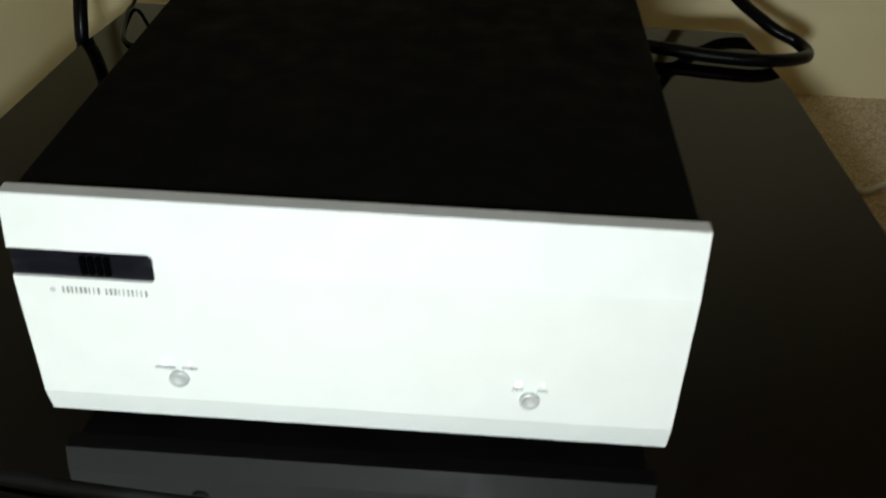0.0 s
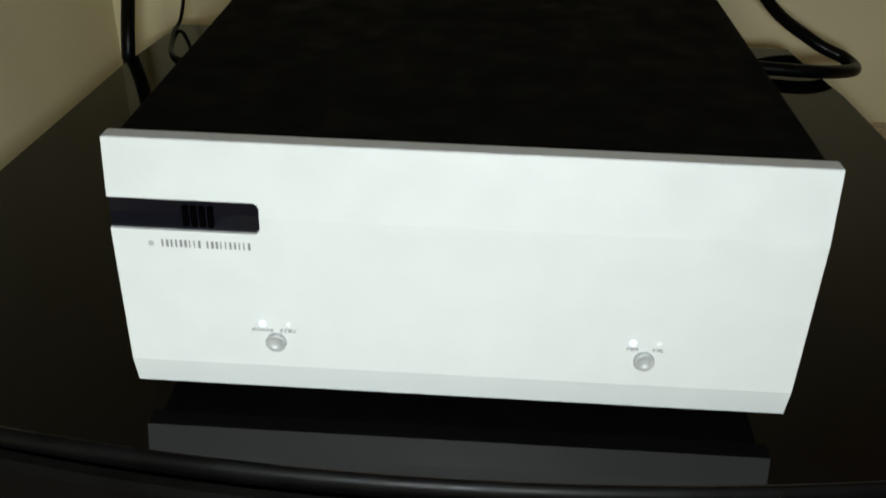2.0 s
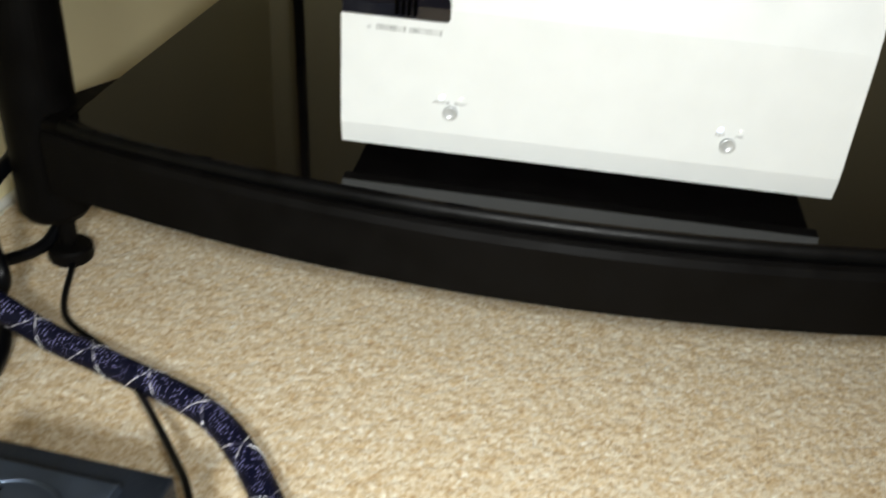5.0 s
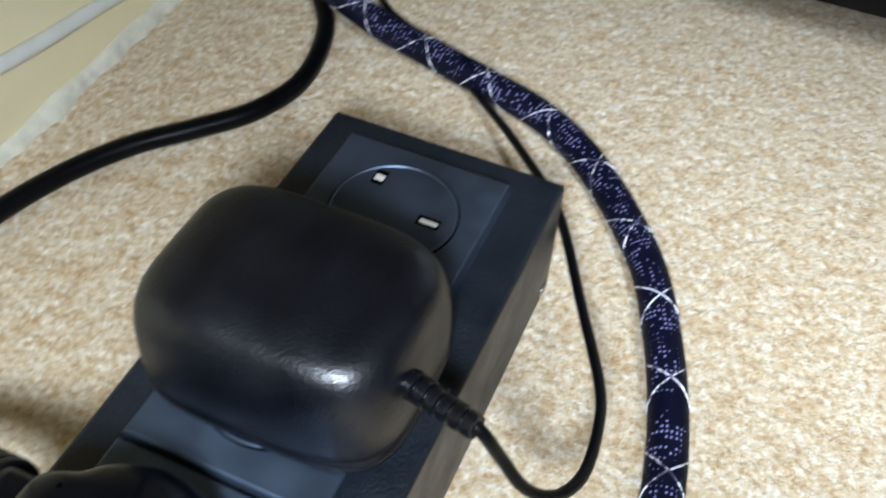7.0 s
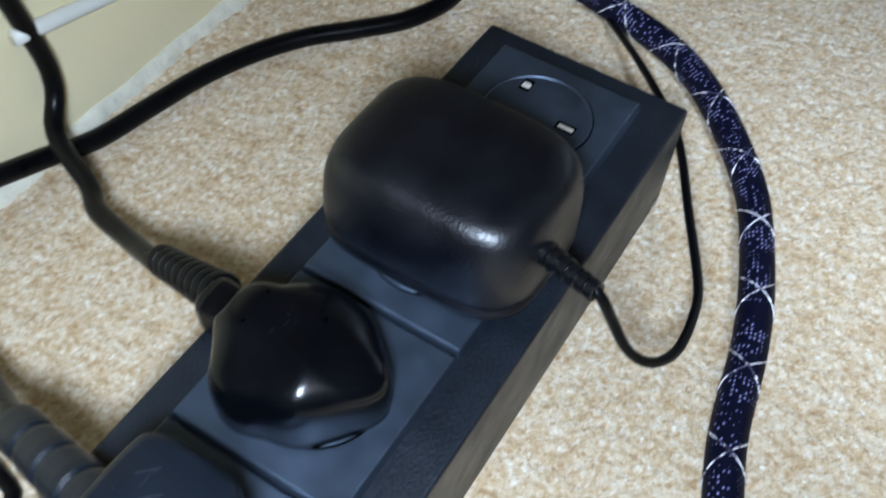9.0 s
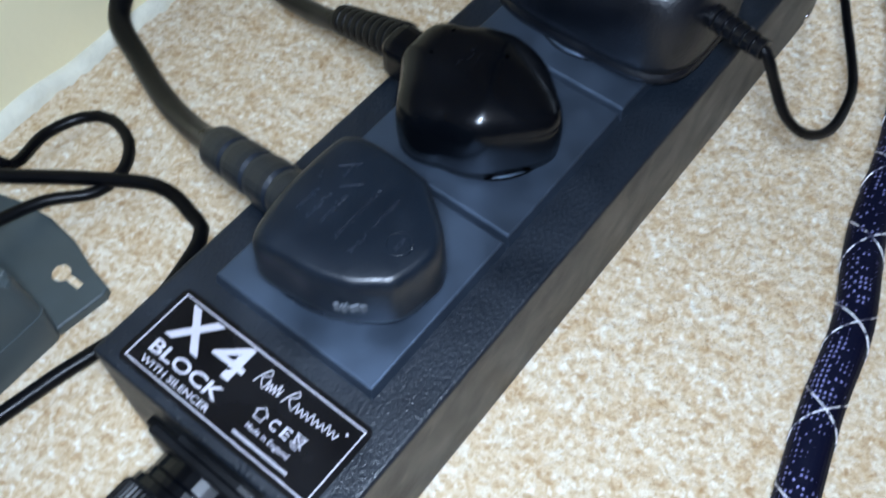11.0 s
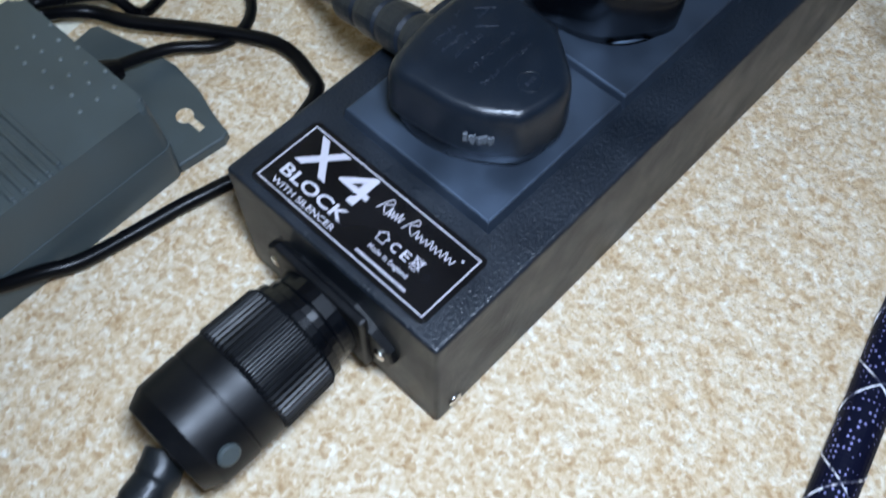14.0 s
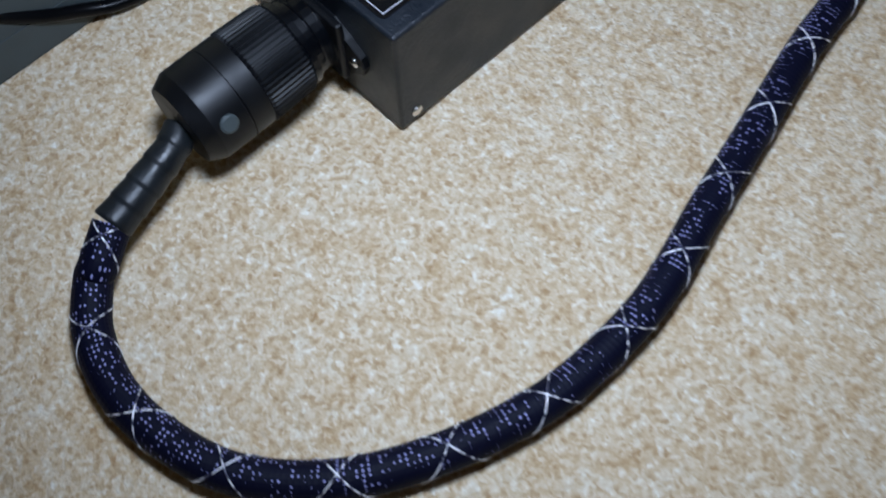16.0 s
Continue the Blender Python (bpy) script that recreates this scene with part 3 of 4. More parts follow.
    stand = Matrix.Translation((0, ye + 0.0005, 0)) @ Matrix.Rotation(radians(90), 4, "X")
    bm = slab(ears, 0.0, 0.0034, 0.0008)
    bmesh.ops.transform(bm, matrix=stand, verts=bm.verts)
    fl = part("inlet_flange", bm, BARREL, ob, "black socket flange on the end face")
    part("inlet_shroud", box(-0.0180, 0.0180, ye - 0.0052, ye - 0.0020, 0.0135, 0.0420, 0.0010), BARREL, fl, "square black inlet shroud")
    for sx in (-0.0218, 0.0218):
        part("flange_screw", lathe([(0.0023, 0), (0.0021, 0.0007), (0.0008, 0.0011)], 14, m=Matrix.Translation((sx, ye - 0.0028, 0.0255)) @ Matrix.Rotation(radians(90), 4, "X")), METAL, fl, smooth=True)
    part("inlet_neck", lathe([(0.0150, 0.0), (0.0150, 0.006), (0.0135, 0.008)], 32, m=along((0.0, ye - 0.003, 0.0265), (0.0, ye - 0.02, 0.0262))), SHINY, fl, smooth=False)
    return ob


mains_block()


def inlet_connector():
    ob = thing("mains_connector", along((-0.1937, -0.4535, 0.0262), (-0.1975, -0.5075, 0.0245)), "round black mains connector with a ribbed locking ring", "connector")
    part("collar", lathe([(0.0140, 0.0), (0.0152, 0.001), (0.0152, 0.0035), (0.0166, 0.0040), (0.0168, 0.0066)], 40), SHINY, ob, "glossy stepped collar")
    # ribbed ring
    bm, n = bmesh.new(), 56
    rings = []
    for z, r in ((0.0066, 0.0168), (0.0078, 0.0178), (0.0252, 0.0183), (0.0264, 0.0176)):
        rings.append([bm.verts.new(((r - (0.0006 if k % 4 < 2 else 0)) * math.cos(2 * math.pi * k / (4 * n)), (r - (0.0006 if k % 4 < 2 else 0)) * math.sin(2 * math.pi * k / (4 * n)), z)) for k in range(4 * n)])
    for p, q in zip(rings, rings[1:]):
        for k in range(4 * n):
            bm.faces.new((p[k], p[(k + 1) % (4 * n)], q[(k + 1) % (4 * n)], q[k]))
    bm.faces.new(rings[0][::-1]), bm.faces.new(rings[-1])
    part("locking_ring", bm, BARREL, ob, "finely ribbed black locking ring")
    part("barrel", lathe([(0.0174, 0.0262), (0.0179, 0.0268), (0.0179, 0.0345), (0.0175, 0.0347), (0.0175, 0.0351), (0.0180, 0.0353), (0.0178, 0.0475), (0.0150, 0.0530), (0.0085, 0.0534)], 144), BARREL, ob, "satin black barrel")
    for ang, z in ((25, 0.0425), (205, 0.0425)):
        mm = Matrix.Rotation(radians(ang), 4, "Z") @ Matrix.Translation((0.0172, 0, z)) @ Matrix.Rotation(radians(90), 4, "Y")
        part("clamp_screw", lathe([(0.0034, 0.0), (0.0034, 0.0012), (0.0026, 0.0016)], 20, m=mm), GREY, ob, "recessed clamp screw", smooth=False)
    return ob


inlet_connector()

# ---- cables ----
def cable(name, points, radius, mat, label, category="cable", step=0.004, sides=12, flat=1.0):
    base = Vector(points[len(points) // 2])
    line = [p - base for p in smooth_line(points, step)]
    ob = part(name, tube(line, radius, sides, flat), mat, None, "", smooth=True)
    ob.location = base
    return tagged(ob, label, category)


BRAID = [(-0.1899, -0.5453, 0.0175), (-0.1845, -0.5571, 0.0130), (-0.1833, -0.5621, 0.0090), (-0.1702, -0.5734, 0.0070), (-0.1498, -0.5806, 0.0068), (-0.1267, -0.5805, 0.0068),
         (-0.1014, -0.5730, 0.0068), (-0.0774, -0.5536, 0.0068), (-0.0592, -0.5258, 0.0068), (-0.0471, -0.4948, 0.0068), (-0.0429, -0.4661, 0.0068), (-0.0432, -0.4388, 0.0068), (-0.0493, -0.4047, 0.0068), (-0.0546, -0.3698, 0.0068),
         (-0.0618, -0.3240, 0.0068), (-0.0650, -0.2890, 0.0068), (-0.0742, -0.2520, 0.0068), (-0.0792, -0.2090, 0.0068), (-0.0880, -0.1727, 0.0068), (-0.1019, -0.1382, 0.0068), (-0.1290, -0.1010, 0.0068), (-0.1575, -0.0775, 0.0068),
         (-0.2050, -0.0601, 0.0080), (-0.2405, -0.0520, 0.0130), (-0.2670, -0.0463, 0.0220), (-0.2926, -0.0417, 0.0350), (-0.3180, -0.0347, 0.0552), (-0.3260, -0.0310, 0.0750), (-0.3290, -0.0426, 0.0989), (-0.3300, -0.0538, 0.1243), (-0.3320, 0.0100, 0.1300)]


def braided_cable():
    base = Vector((-0.08, -0.3, 0))
    ob = thing("braided_mains_cable", Matrix.Translation(base), "thick navy braided mains cable with silver crossing threads on the carpet", "cable")
    line = [p - base for p in smooth_line(BRAID, 0.0016)]
    part("sleeve", tube(line, 0.0066, 20, 1.0), SLEEVE, ob, "navy woven sleeve", smooth=True)
    for turn, phase in ((1, 0.6), (-1, 2.3)):
        part("silver_thread", tube(helix([p - base for p in smooth_line(BRAID, 0.0016)], 0.0066, 0.034, phase, turn), 0.00034, 5), STRAND, ob, "silver thread wound on the sleeve", smooth=True)
    tape = smooth_line([(-0.1975, -0.5065, 0.0245), (-0.1943, -0.5132, 0.0230), (-0.1919, -0.5279, 0.0205), (-0.1899, -0.5453, 0.0175)], 0.0008)
    part("taped_end", tube([p - base for p in tape], lambda t: 0.0056 + 0.0012 * t + 0.0005 * ((5 * t) % 1), 18), TAPE, ob, "wrapped black tape end", smooth=True)
    return ob


braided_cable()
cable("plug_cable", [(-0.2440, -0.3755, 0.0540), (-0.2530, -0.3705, 0.0500), (-0.2755, -0.3619, 0.0340), (-0.3018, -0.3517, 0.0220), (-0.3272, -0.3399, 0.0160), (-0.3494, -0.3283, 0.0170), (-0.3540, -0.3108, 0.0220), (-0.3495, -0.2757, 0.0120), (-0.3432, -0.2498, 0.0045), (-0.3368, -0.2250, 0.0042),
      (-0.3297, -0.1986, 0.0042), (-0.3191, -0.1744, 0.0042), (-0.3050, -0.1532, 0.0042), (-0.2874, -0.1358, 0.0042), (-0.2701, -0.1162, 0.0042), (-0.2611, -0.0895, 0.0042), (-0.2671, -0.0536, 0.0050), (-0.2841, -0.0269, 0.0100), (-0.2780, -0.0268, 0.0260), (-0.2899, -0.0138, 0.0400), (-0.3011, 0.0070, 0.0520),
      (-0.3021, 0.0331, 0.0580), (-0.3050, 0.0700, 0.0600), (-0.2700, 0.1050, 0.0560), (-0.2300, 0.1500, 0.0500)], 0.0042, RUBBER, "thick black mains lead looping across the carpet by the wall")
cable("plug_cable", [(-0.2475, -0.3088, 0.0520), (-0.2546, -0.3072, 0.0490), (-0.2780, -0.2972, 0.0340), (-0.3033, -0.2876, 0.0240), (-0.3163, -0.2782, 0.0210), (-0.3436, -0.2650, 0.0220), (-0.3515, -0.2520, 0.0400), (-0.3535, -0.2600, 0.1000), (-0.3550, -0.2750, 0.2500), (-0.3560, -0.2800, 0.5000)], 0.0038, RUBBER, "black mains lead rising up the wall from the block")
cable("spur_cable", [(-0.3450, -0.1800, 0.5000), (-0.3440, -0.1500, 0.2000), (-0.3440, -0.1100, 0.0800), (-0.3445, -0.0694, 0.0300), (-0.3313, -0.0439, 0.0220), (-0.3200, -0.0196, 0.0160), (-0.3025, 0.0035, 0.0110), (-0.2884, 0.0227, 0.0100), (-0.2836, 0.0366, 0.0160), (-0.2780, 0.0600, 0.0350), (-0.2600, 0.0950, 0.0500)], 0.0036, RUBBER, "black lead running along the carpet to the foot of the post")
cable("adapter_cable", [(-0.1360, -0.2675, 0.0793), (-0.1265, -0.2706, 0.0797), (-0.1204, -0.2699, 0.0690), (-0.1136, -0.2694, 0.0580), (-0.1063, -0.2646, 0.0500), (-0.1011, -0.2529, 0.0440), (-0.1007, -0.2356, 0.0400), (-0.1038, -0.2186, 0.0360), (-0.1170, -0.1865, 0.0310), (-0.1288, -0.1571, 0.0260), (-0.1388, -0.1379, 0.0235), (-0.1487, -0.1238, 0.0200), (-0.1669, -0.1005, 0.0150), (-0.1895, -0.0714, 0.0055), (-0.2150, -0.0450, 0.0020), (-0.2516, -0.0210, 0.0020), (-0.2691, 0.0210, 0.0020), (-0.2725, 0.0290, 0.0014), (-0.2755, 0.0340, 0.0008)], 0.0017, RUBBER, "thin black flex of the plug-in adapter", step=0.003, sides=8)
cable("white_cable", [(-0.3530, -0.2600, 0.0610), (-0.3505, -0.2075, 0.0490), (-0.3475, -0.1575, 0.0370), (-0.3455, -0.1030, 0.0280), (-0.3430, -0.0605, 0.0210), (-0.3415, -0.0200, 0.0160), (-0.3400, 0.0090, 0.0110), (-0.3360, 0.1000, 0.0040), (-0.3270, 0.3000, 0.0032)], 0.0032, WHITE_SHEATH, "white cable hanging along the wall down to the carpet")
cable("white_cable", [(0.2500, 0.3950, 0.0022), (0.3109, 0.3792, 0.0024), (0.3221, 0.3757, 0.0024), (0.3395, 0.3880, 0.0024), (0.3800, 0.4050, 0.0024), (0.4500, 0.3950, 0.0024)], 0.0024, WHITE_SHEATH, "white cable lying on the carpet by the rack")
cable("power_cable", [(0.0700, 0.3000, 0.1500), (0.0900, 0.3350, 0.1350), (0.1300, 0.3640, 0.1140), (0.1621, 0.3664, 0.1085), (0.1889, 0.3613, 0.1075), (0.2233, 0.3597, 0.1070), (0.2500, 0.3780, 0.1020), (0.2605, 0.3960, 0.0985), (0.2560, 0.4100, 0.1010), (0.2357, 0.4200, 0.1091), (0.2080, 0.4550, 0.1280), (0.1800, 0.4900, 0.1800), (0.1600, 0.5150, 0.3000)], 0.0045, RUBBER, "black mains lead looping over the rear edge of the shelf")
cable("signal_cable", [(-0.2430, 0.3668, 0.0877), (-0.2430, 0.3672, 0.0944), (-0.2430, 0.3726, 0.1103), (-0.2460, 0.3950, 0.1500), (-0.2480, 0.4100, 0.2500), (-0.2500, 0.4300, 0.5000)][::-1] + [(-0.2440, 0.3350, 0.0700), (-0.2480, 0.3300, 0.0200)], 0.0048, RUBBER, "black signal lead hanging beside the shelf")
cable("thin_cable", [(-0.0600, 0.3000, 0.1300), (-0.1400, 0.3400, 0.1060), (-0.1983, 0.3422, 0.1035), (-0.2184, 0.3927, 0.1040), (-0.2200, 0.4300, 0.1200), (-0.2200, 0.4900, 0.2500)], 0.0014, RUBBER, "thin black wire behind the amplifier", sides=8)


# ---- plugs and the adapter ----
def ribbed(parent, a, b, r0, r1, n, mat, name="strain_relief"):
    """A cable guard with grooves between its rings."""
    length = (Vector(b) - Vector(a)).length
    prof = []
    for i in range(n):
        r = r0 + (r1 - r0) * i / n
        z0, z1 = length * i / n, length * (i + 1) / n
        prof += [(r * 0.80, z0), (r * 0.97, z0 + (z1 - z0) * 0.12), (r, z0 + (z1 - z0) * 0.3), (r, z0 + (z1 - z0) * 0.75), (r * 0.97, z0 + (z1 - z0) * 0.92), (r * 0.80, z1 - (z1 - z0) * 0.04)]
    return part(name, lathe(prof, 24, m=along(a, b)), mat, parent, "ribbed black cable guard", smooth=False)


def on_block(u, v, z=0.0):
    """A pose on the block's top, in the block's own axes."""
    return BLOCK @ Matrix.Translation((u, v, z))


def flat_plug():
    ob = thing("mains_plug", on_block(0.0040, -0.0835, BH + 0.0050), "flat dark plug with raised lettering and a worn edge", "plug")
    low = [(-0.0230, -0.0165), (-0.0135, -0.0190), (-0.0035, -0.0182), (0.0060, -0.0140), (0.0155, -0.0060), (0.0182, 0.0030), (0.0168, 0.0120), (0.0050, 0.0195), (-0.0120, 0.0200), (-0.0220, 0.0150), (-0.0238, -0.0050)]
    part("base", loft(low, [(-0.0004, 0.97), (0.0010, 1.0), (0.0070, 1.0), (0.0088, 0.96), (0.0090, 0.8)]), PLASTIC, ob, smooth=True)
    top = [(-0.0190, -0.0208), (-0.0160, -0.0215), (-0.0080, -0.0208), (0.0010, -0.0195), (0.0095, -0.0165), (0.0165, -0.0112), (0.0190, -0.0085), (0.0212, 0.0020), (0.0203, 0.0075), (0.0165, 0.0125), (0.0060, 0.0203), (0.0020, 0.0220), (-0.0150, 0.0225), (-0.0215, 0.0205), (-0.0240, 0.0160), (-0.0242, -0.0020), (-0.0215, -0.0175)]
    part("cover", loft(top, [(0.0085, 0.97), (0.0092, 0.995), (0.0110, 1.0), (0.0205, 0.985), (0.0230, 0.972), (0.0248, 0.945), (0.0260, 0.90), (0.0265, 0.84), (0.0266, 0.5), (0.0266, 0.2)]), COVER, ob, "dark moulded cover", smooth=True)
    bm, scuff = bmesh.new(), random.Random(5)
    for k in range(17):
        x = -0.0044 + 0.0005 * k
        box(x, x + scuff.uniform(0.0002, 0.0006), -0.0002, 0.0006, scuff.uniform(-0.0020, -0.0006), scuff.uniform(0.0008, 0.0022), bm=bm)
    bmesh.ops.transform(bm, matrix=pose(0.0104, -0.0168, 0.0170, 0, 0, 35), verts=bm.verts)
    part("worn_edge", bm, GREY_WORN, ob, "pale scuffed patch")
    z, rng = 0.0266, random.Random(3)
    # raised moulding that cannot be read: rows of small bars, a framed mark, an oval mark; bars and frame carry their
    # glint as a paler colour
    for x, y, n in ((-0.0150, -0.0070, 6), (-0.0115, -0.0075, 7), (-0.0080, -0.0070, 8), (-0.0020, -0.0077, 13), (0.0035, 0.0010, 7), (0.0035, -0.0085, 5), (-0.0175, 0.0037, 2), (-0.0125, 0.0075, 4), (0.0118, -0.0010, 3)):
        bm = bmesh.new()
        for k in range(n):
            for _ in range(rng.choice((2, 2, 3))):
                w, at = rng.uniform(0.0005, 0.0011), Vector((k * 0.0014 + rng.uniform(0, 0.0006), rng.uniform(-0.0005, 0.0005), 0))
                one = box(-w / 2, w / 2, -0.00012, 0.00012, -0.0006, 0.00020)
                bmesh.ops.transform(one, matrix=Matrix.Translation(at) @ Matrix.Rotation(rng.choice((0, 1.57, 1.57, 0.7, 2.4)), 4, "Z"), verts=one.verts)
                me = bpy.data.meshes.new("stroke")
                one.to_mesh(me)
                one.free()
                bm.from_mesh(me)
                bpy.data.meshes.remove(me)
        bmesh.ops.transform(bm, matrix=pose(x, y, z, 0, 0, 90), verts=bm.verts)
        part("raised_bar", bm, RAISED_GLINT, ob)
    for x, y in ((-0.0137, 0.0113), (-0.0090, 0.0067)):
        bm = box(-0.0030, 0.0030, -0.00016, 0.00016, -0.0006, 0.0002)
        bmesh.ops.transform(bm, matrix=pose(x, y, z, 0, 0, 45), verts=bm.verts)
        part("raised_frame", bm, RAISED_GLINT, ob)
    ring = [Vector((0.0118 + 0.0034 * math.cos(a * math.pi / 8), 0.0005 + 0.0034 * math.sin(a * math.pi / 8), z)) for a in range(17)]
    part("raised_ring", tube(ring, 0.00016, 5), COVER, ob, smooth=True)
    ribbed(ob, (-0.0180, 0.0000, 0.0140), (-0.0675, 0.0083, -0.0055), 0.0080, 0.0070, 4, COVER)
    return ob


flat_plug()


def domed_plug():
    ob = thing("mains_plug", on_block(0.0, -0.0270, BH + 0.0050), "glossy black rounded plug with a ribbed cable guard", "plug")
    # a broad body with two shoulders, a raised spine towards the lead and a notched nose
    bm = bmesh.new()
    outline = [(-0.0285, -0.0030), (-0.0285, 0.0090), (-0.0250, 0.0135), (-0.0200, 0.0160), (-0.0160, 0.0205), (-0.0110, 0.0235), (-0.0030, 0.0255), (0.0050, 0.0242), (0.0125, 0.0188), (0.0195, 0.0120), (0.0212, 0.0070), (0.0185, 0.0000), (0.0115, -0.0095), (0.0065, -0.0138), (0.0010, -0.0158), (-0.0030, -0.0166), (-0.0070, -0.0182), (-0.0125, -0.0190), (-0.0185, -0.0170), (-0.0222, -0.0120), (-0.0250, -0.0075)]
    fine = [tuple(p) for p in smooth_line([(x, y, 0) for x, y in outline + outline[:1]], 0.0014)[:-1]]
    levels = [(0.0, 0.985), (0.0040, 0.992), (0.0052, 0.997), (0.0065, 1.0), (0.0130, 1.0), (0.0175, 0.985), (0.0205, 0.96), (0.0226, 0.92), (0.0240, 0.87), (0.0250, 0.80), (0.0257, 0.70), (0.0260, 0.58), (0.0260, 0.45), (0.0260, 0.32), (0.0260, 0.18), (0.0260, 0.06)]
    centre = (-0.0060, 0.0040)

    def sunk(x, y, z):
        """How far the top falls away from the spine, on both shoulders and the nose."""
        side = max(0.0, abs(y - 0.0050) - 0.0075)
        return (0.30 * side + 0.34 * max(0.0, x - 0.0010 + 0.35 * (y - 0.004))) * (z / 0.026) ** 2

    rings = []
    for z, k in levels:
        row = [(centre[0] + (x - centre[0]) * k, centre[1] + (y - centre[1]) * k) for x, y, _ in fine]
        rings.append([bm.verts.new((x, y, z - sunk(x, y, z))) for x, y in row])
    n = len(fine)
    for p, q in zip(rings, rings[1:]):
        for k in range(n):
            bm.faces.new((p[k], p[(k + 1) % n], q[(k + 1) % n], q[k]))
    bm.faces.new(rings[0][::-1]), bm.faces.new(rings[-1])
    part("shell", bm, SHINY, ob, "glossy black shell", smooth=True)
    rng = random.Random(8)
    # small holes as flush black discs, their shade put into the colour
    for x, y in ((-0.0184, 0.0095), (-0.0182, -0.0010), (-0.0006, 0.0110)):
        part("pinhole_shade", lathe([(0.0006, 0.0250), (0.0006, 0.02605)], 10, m=Matrix.Translation((x, y, 0))), DARK, ob)
    for x, y in ((-0.0100, -0.0005), (-0.0085, 0.0030), (-0.0095, 0.0065), (-0.0060, 0.0010), (-0.0065, 0.0050)):  # raised dashes
        bm = bmesh.new()
        for k in range(3):
            box(k * 0.0011, k * 0.0011 + 0.0006, -0.0004, rng.uniform(0.0, 0.0005), 0.0252, 0.02610, bm=bm)
        bmesh.ops.transform(bm, matrix=pose(x, y, 0, 0, 0, 90), verts=bm.verts)
        part("raised_bar", bm, PLASTIC, ob)
    part("cable_entry", box(-0.0400, -0.0240, -0.0005, 0.0130, 0.001, 0.0165, 0.004, 3), SHINY, ob, smooth=False)
    ribbed(ob, (-0.0370, 0.0100, 0.0080), (-0.0700, 0.0162, -0.0065), 0.0068, 0.0052, 9, RUBBER)
    return ob


domed_plug()


def adapter():
    m = on_block(-0.0005, 0.0490, BH + 0.0050)
    ob = thing("plug_in_adapter", m, "rounded black plug-in power adapter in the block", "adapter")
    bm = bmesh.new()
    a, b = 0.0368, 0.0290
    nu, levels = 72, [(0.0, 0.97), (0.0006, 0.995), (0.0030, 1.0), (0.0036, 0.975), (0.0046, 0.97), (0.0052, 0.992), (0.0085, 1.0), (0.0160, 0.995), (0.0220, 0.98), (0.0262, 0.958), (0.0295, 0.925), (0.0320, 0.88), (0.0337, 0.825), (0.0348, 0.75), (0.0356, 0.64), (0.0361, 0.50), (0.0364, 0.34), (0.0365, 0.15)]
    rings = []
    for z, s in levels:
        ring = []
        for k in range(nu):
            c, sn = math.cos(2 * math.pi * k / nu), math.sin(2 * math.pi * k / nu)
            e = 2 / 3.9
            x, y = a * s * math.copysign(abs(c) ** e, c), b * s * math.copysign(abs(sn) ** e, sn)
            ring.append(bm.verts.new((x, y - 0.0012 - 0.05 * max(0.0, z - 0.02) * (y / b), z)))
        rings.append(ring)
    for p, q in zip(rings, rings[1:]):
        for k in range(nu):
            bm.faces.new((p[k], p[(k + 1) % nu], q[(k + 1) % nu], q[k]))
    bm.faces.new(rings[0][::-1]), bm.faces.new(rings[-1])
    part("shell", bm, LEATHERY, ob, "softly rounded satin black shell", smooth=True)
    ribbed(ob, (0.0350, -0.0095, 0.0205), (0.0550, -0.0155, 0.0228), 0.0040, 0.0030, 6, PLASTIC)
    return ob


adapter()


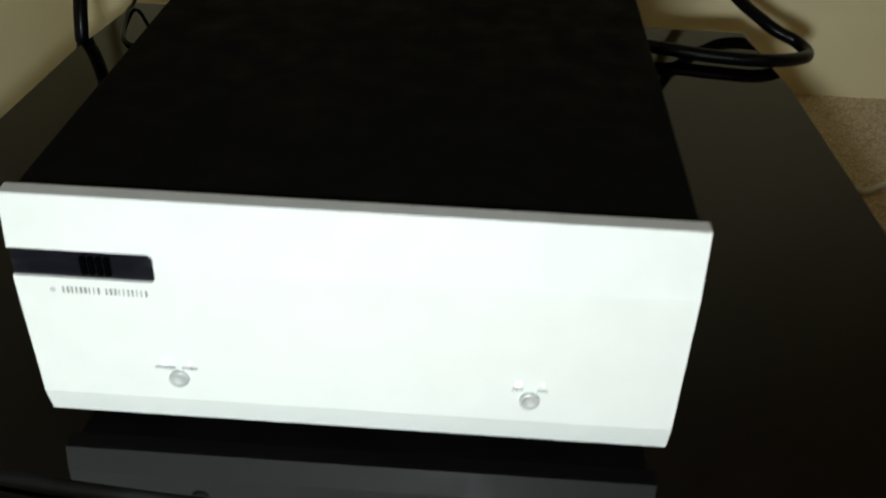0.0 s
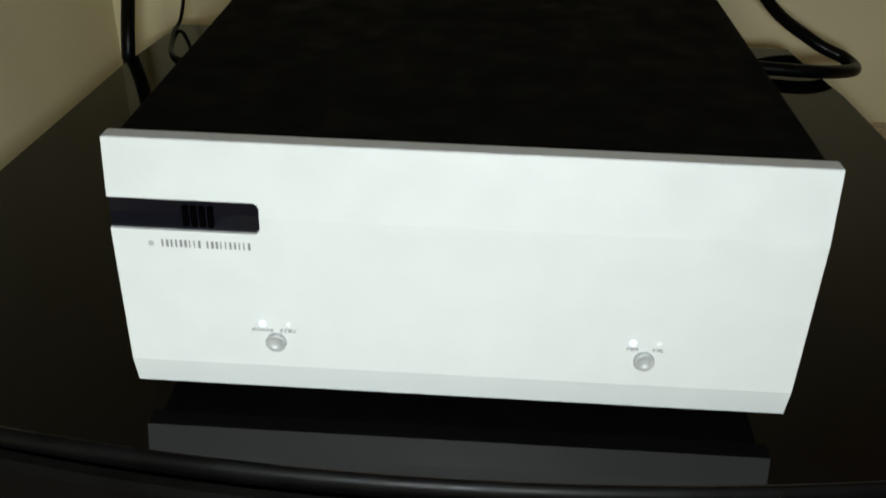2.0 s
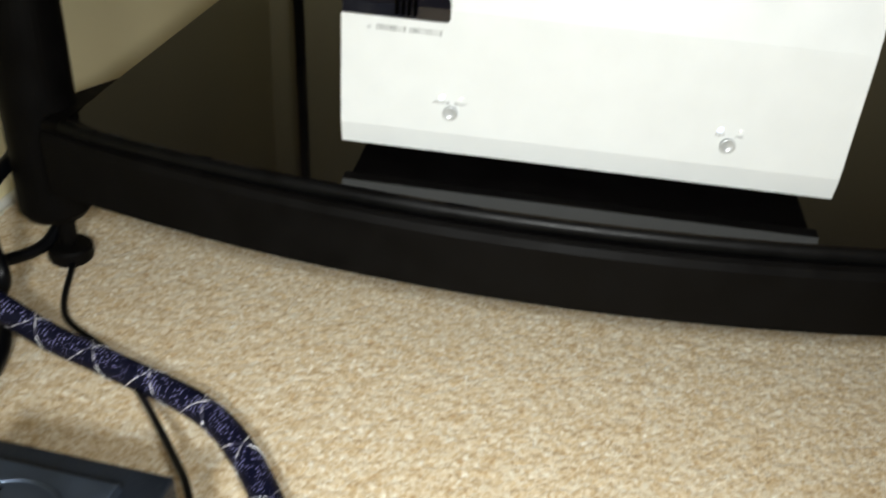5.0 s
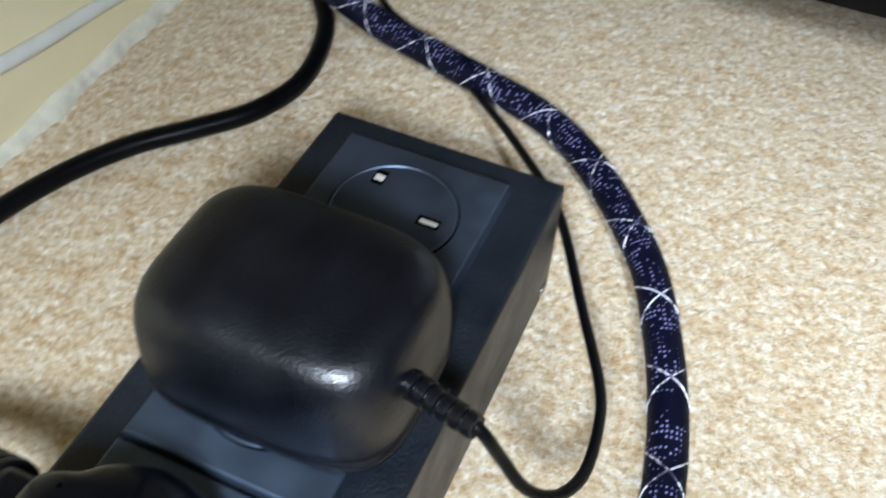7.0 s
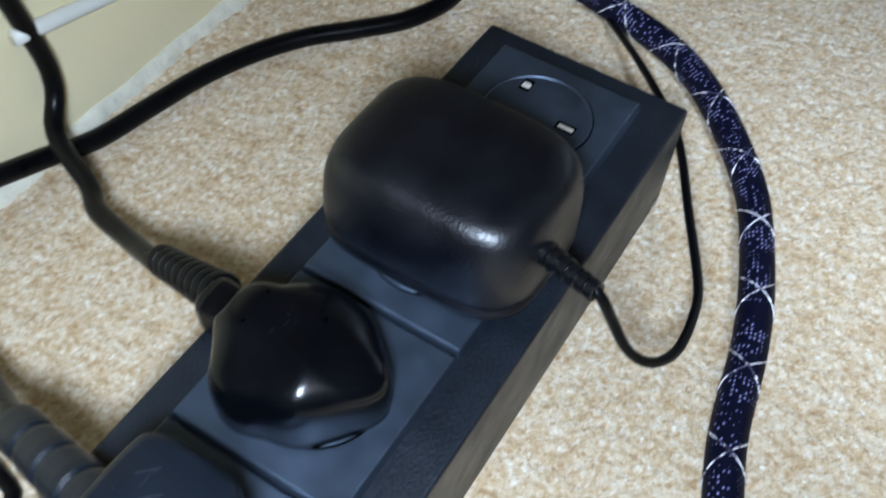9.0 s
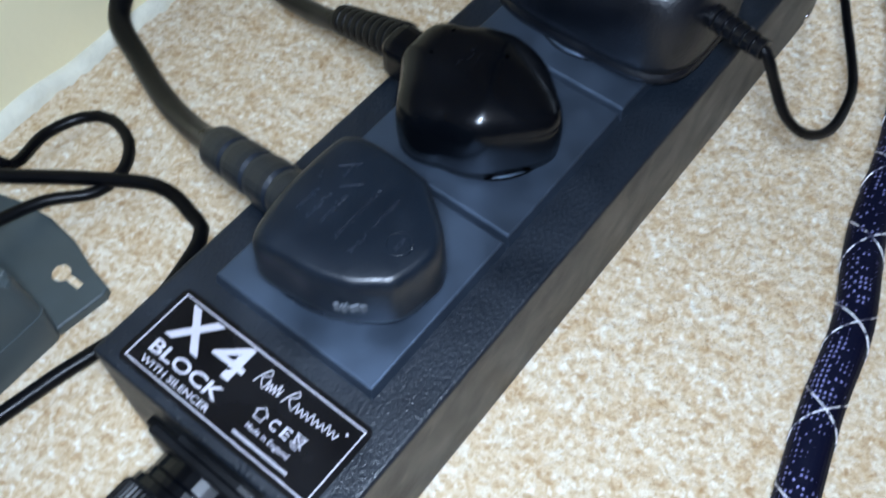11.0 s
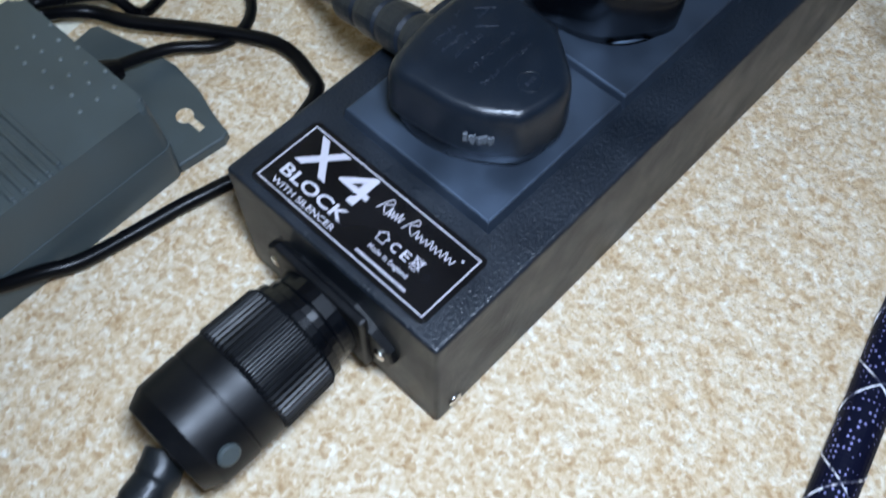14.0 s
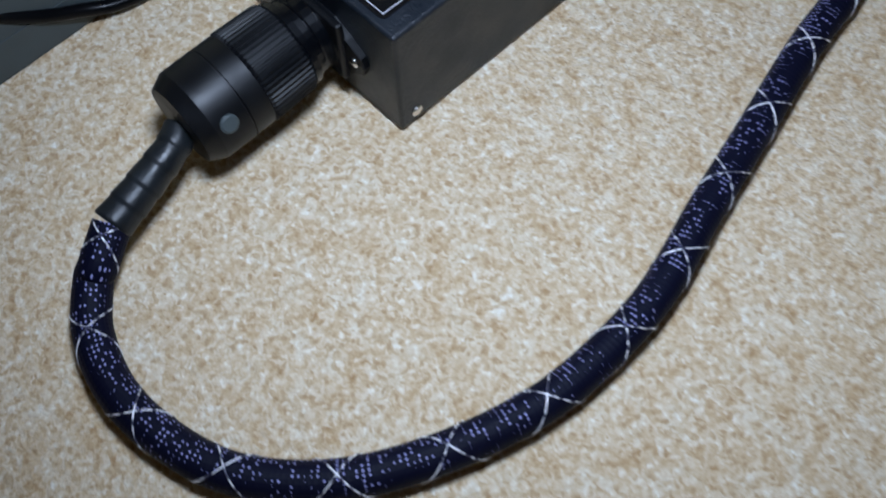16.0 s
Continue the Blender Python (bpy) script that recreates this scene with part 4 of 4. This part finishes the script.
# ---- the grey transformer ----
def transformer():
    ob = thing("grey_transformer", pose(-0.3160, -0.4945, 0, 0, 0, -2.5), "grey-green plastic transformer with a keyhole flange on the carpet", "transformer")
    x0, x1, y0, y1, h = -0.0355, 0.0365, -0.0720, 0.0625, 0.0385
    low = slab(rounded(x0, x1, y0, y1, 0.004), 0.0, 0.0165, 0.0)
    body = part("body", low, GREY, ob, "matt grey-green moulded body")
    bm = slab(rounded(x0 + 0.0004, x1 - 0.0004, y0 + 0.0004, y1 - 0.0004, 0.004), 0.0165, h, 0.0026, 3, 0.025)
    part("lid", bm, GREY, ob, "lid with moulded ribs and pips", smooth=False)
    for end, yy in ((1, y1), (-1, y0)):
        pts = [(x1 - 0.0005, yy - end * 0.001), (x1 + 0.0018, yy + end * 0.0170), (x1 + 0.0005, yy + end * 0.0198), (x1 - 0.0090, yy + end * 0.0215), (x1 - 0.0220, yy + end * 0.0255), (0.0, yy + end * 0.0270), (x0 + 0.0220, yy + end * 0.0255), (x0 + 0.0090, yy + end * 0.0215), (x0 - 0.0005, yy + end * 0.0198), (x0 - 0.0018, yy + end * 0.0170), (x0 + 0.0005, yy - end * 0.001)]
        fl = part("flange", slab(pts[::-end] if end > 0 else pts, 0.0003, 0.0045, 0.0008), GREY, ob, "rounded mounting flange")
        if end > 0:
            hole = lathe([(0.0032, 0.0040), (0.0032, 0.0048)], 20, m=Matrix.Translation((x1 - 0.0155, yy + 0.0140, 0)))
            box(x1 - 0.0130, x1 - 0.0065, yy + 0.0130, yy + 0.0155, 0.0040, 0.0048, bm=hole)
            part("keyhole", hole, CARPET, fl, "keyhole slot showing carpet")
    for i in range(6):
        for j in range(3):
            x, y = 0.0218 - 0.0072 * i, 0.0440 + 0.0066 * j + (0.0022 if i % 2 else 0.0)
            part("pip", lathe([(0.0008, h - 0.0004), (0.0007, h + 0.0004), (0.0003, h + 0.0006)], 10, m=Matrix.Translation((x, y, 0))), PIP, ob, smooth=True)
    for j in range(5):
        y = 0.0100 + 0.00415 * j
        part("rib", box(-0.030, 0.0338, y, y + 0.0020, h - 0.002, h + 0.0012, 0.0006), GREY, ob)
        part("rib_end", box(0.0325, 0.0350, y, y + 0.0020, h - 0.0085, h + 0.0006, 0.0006), GREY, ob)
    part("cable_gland", lathe([(0.0050, 0.0), (0.0046, 0.006), (0.0034, 0.012)], 16, m=along((-0.006, 0.0600, 0.018), (-0.003, 0.075, 0.014))), RUBBER, ob)
    return ob


transformer()
cable("transformer_cable", [(-0.3190, -0.4280, 0.0160), (-0.3185, -0.4180, 0.0130), (-0.3149, -0.4026, 0.0090), (-0.3054, -0.3891, 0.0060), (-0.3055, -0.3758, 0.0045), (-0.3132, -0.3653, 0.0040), (-0.3259, -0.3612, 0.0040), (-0.3355, -0.3663, 0.0040), (-0.3406, -0.3806, 0.0050), (-0.3373, -0.3982, 0.0080), (-0.3450, -0.4050, 0.0180), (-0.3500, -0.4300, 0.0300)], 0.0022, RUBBER, "thin black lead looping out of the transformer")
cable("transformer_cable", [(-0.3540, -0.4300, 0.0220), (-0.3480, -0.4130, 0.0140), (-0.3342, -0.4046, 0.0110), (-0.3115, -0.3877, 0.0080), (-0.2893, -0.3749, 0.0060), (-0.2727, -0.3762, 0.0040), (-0.2627, -0.3830, 0.0036), (-0.2575, -0.4150, 0.0036), (-0.2614, -0.4322, 0.0036), (-0.2653, -0.4448, 0.0036), (-0.2698, -0.4645, 0.0040), (-0.2732, -0.4812, 0.0060), (-0.2775, -0.4920, 0.0090), (-0.2800, -0.5060, 0.0160), (-0.2835, -0.5220, 0.0270), (-0.2890, -0.5420, 0.0385), (-0.3000, -0.5650, 0.0400), (-0.3150, -0.5850, 0.0300)], 0.0027, RUBBER, "black flex passing between the transformer and the block")
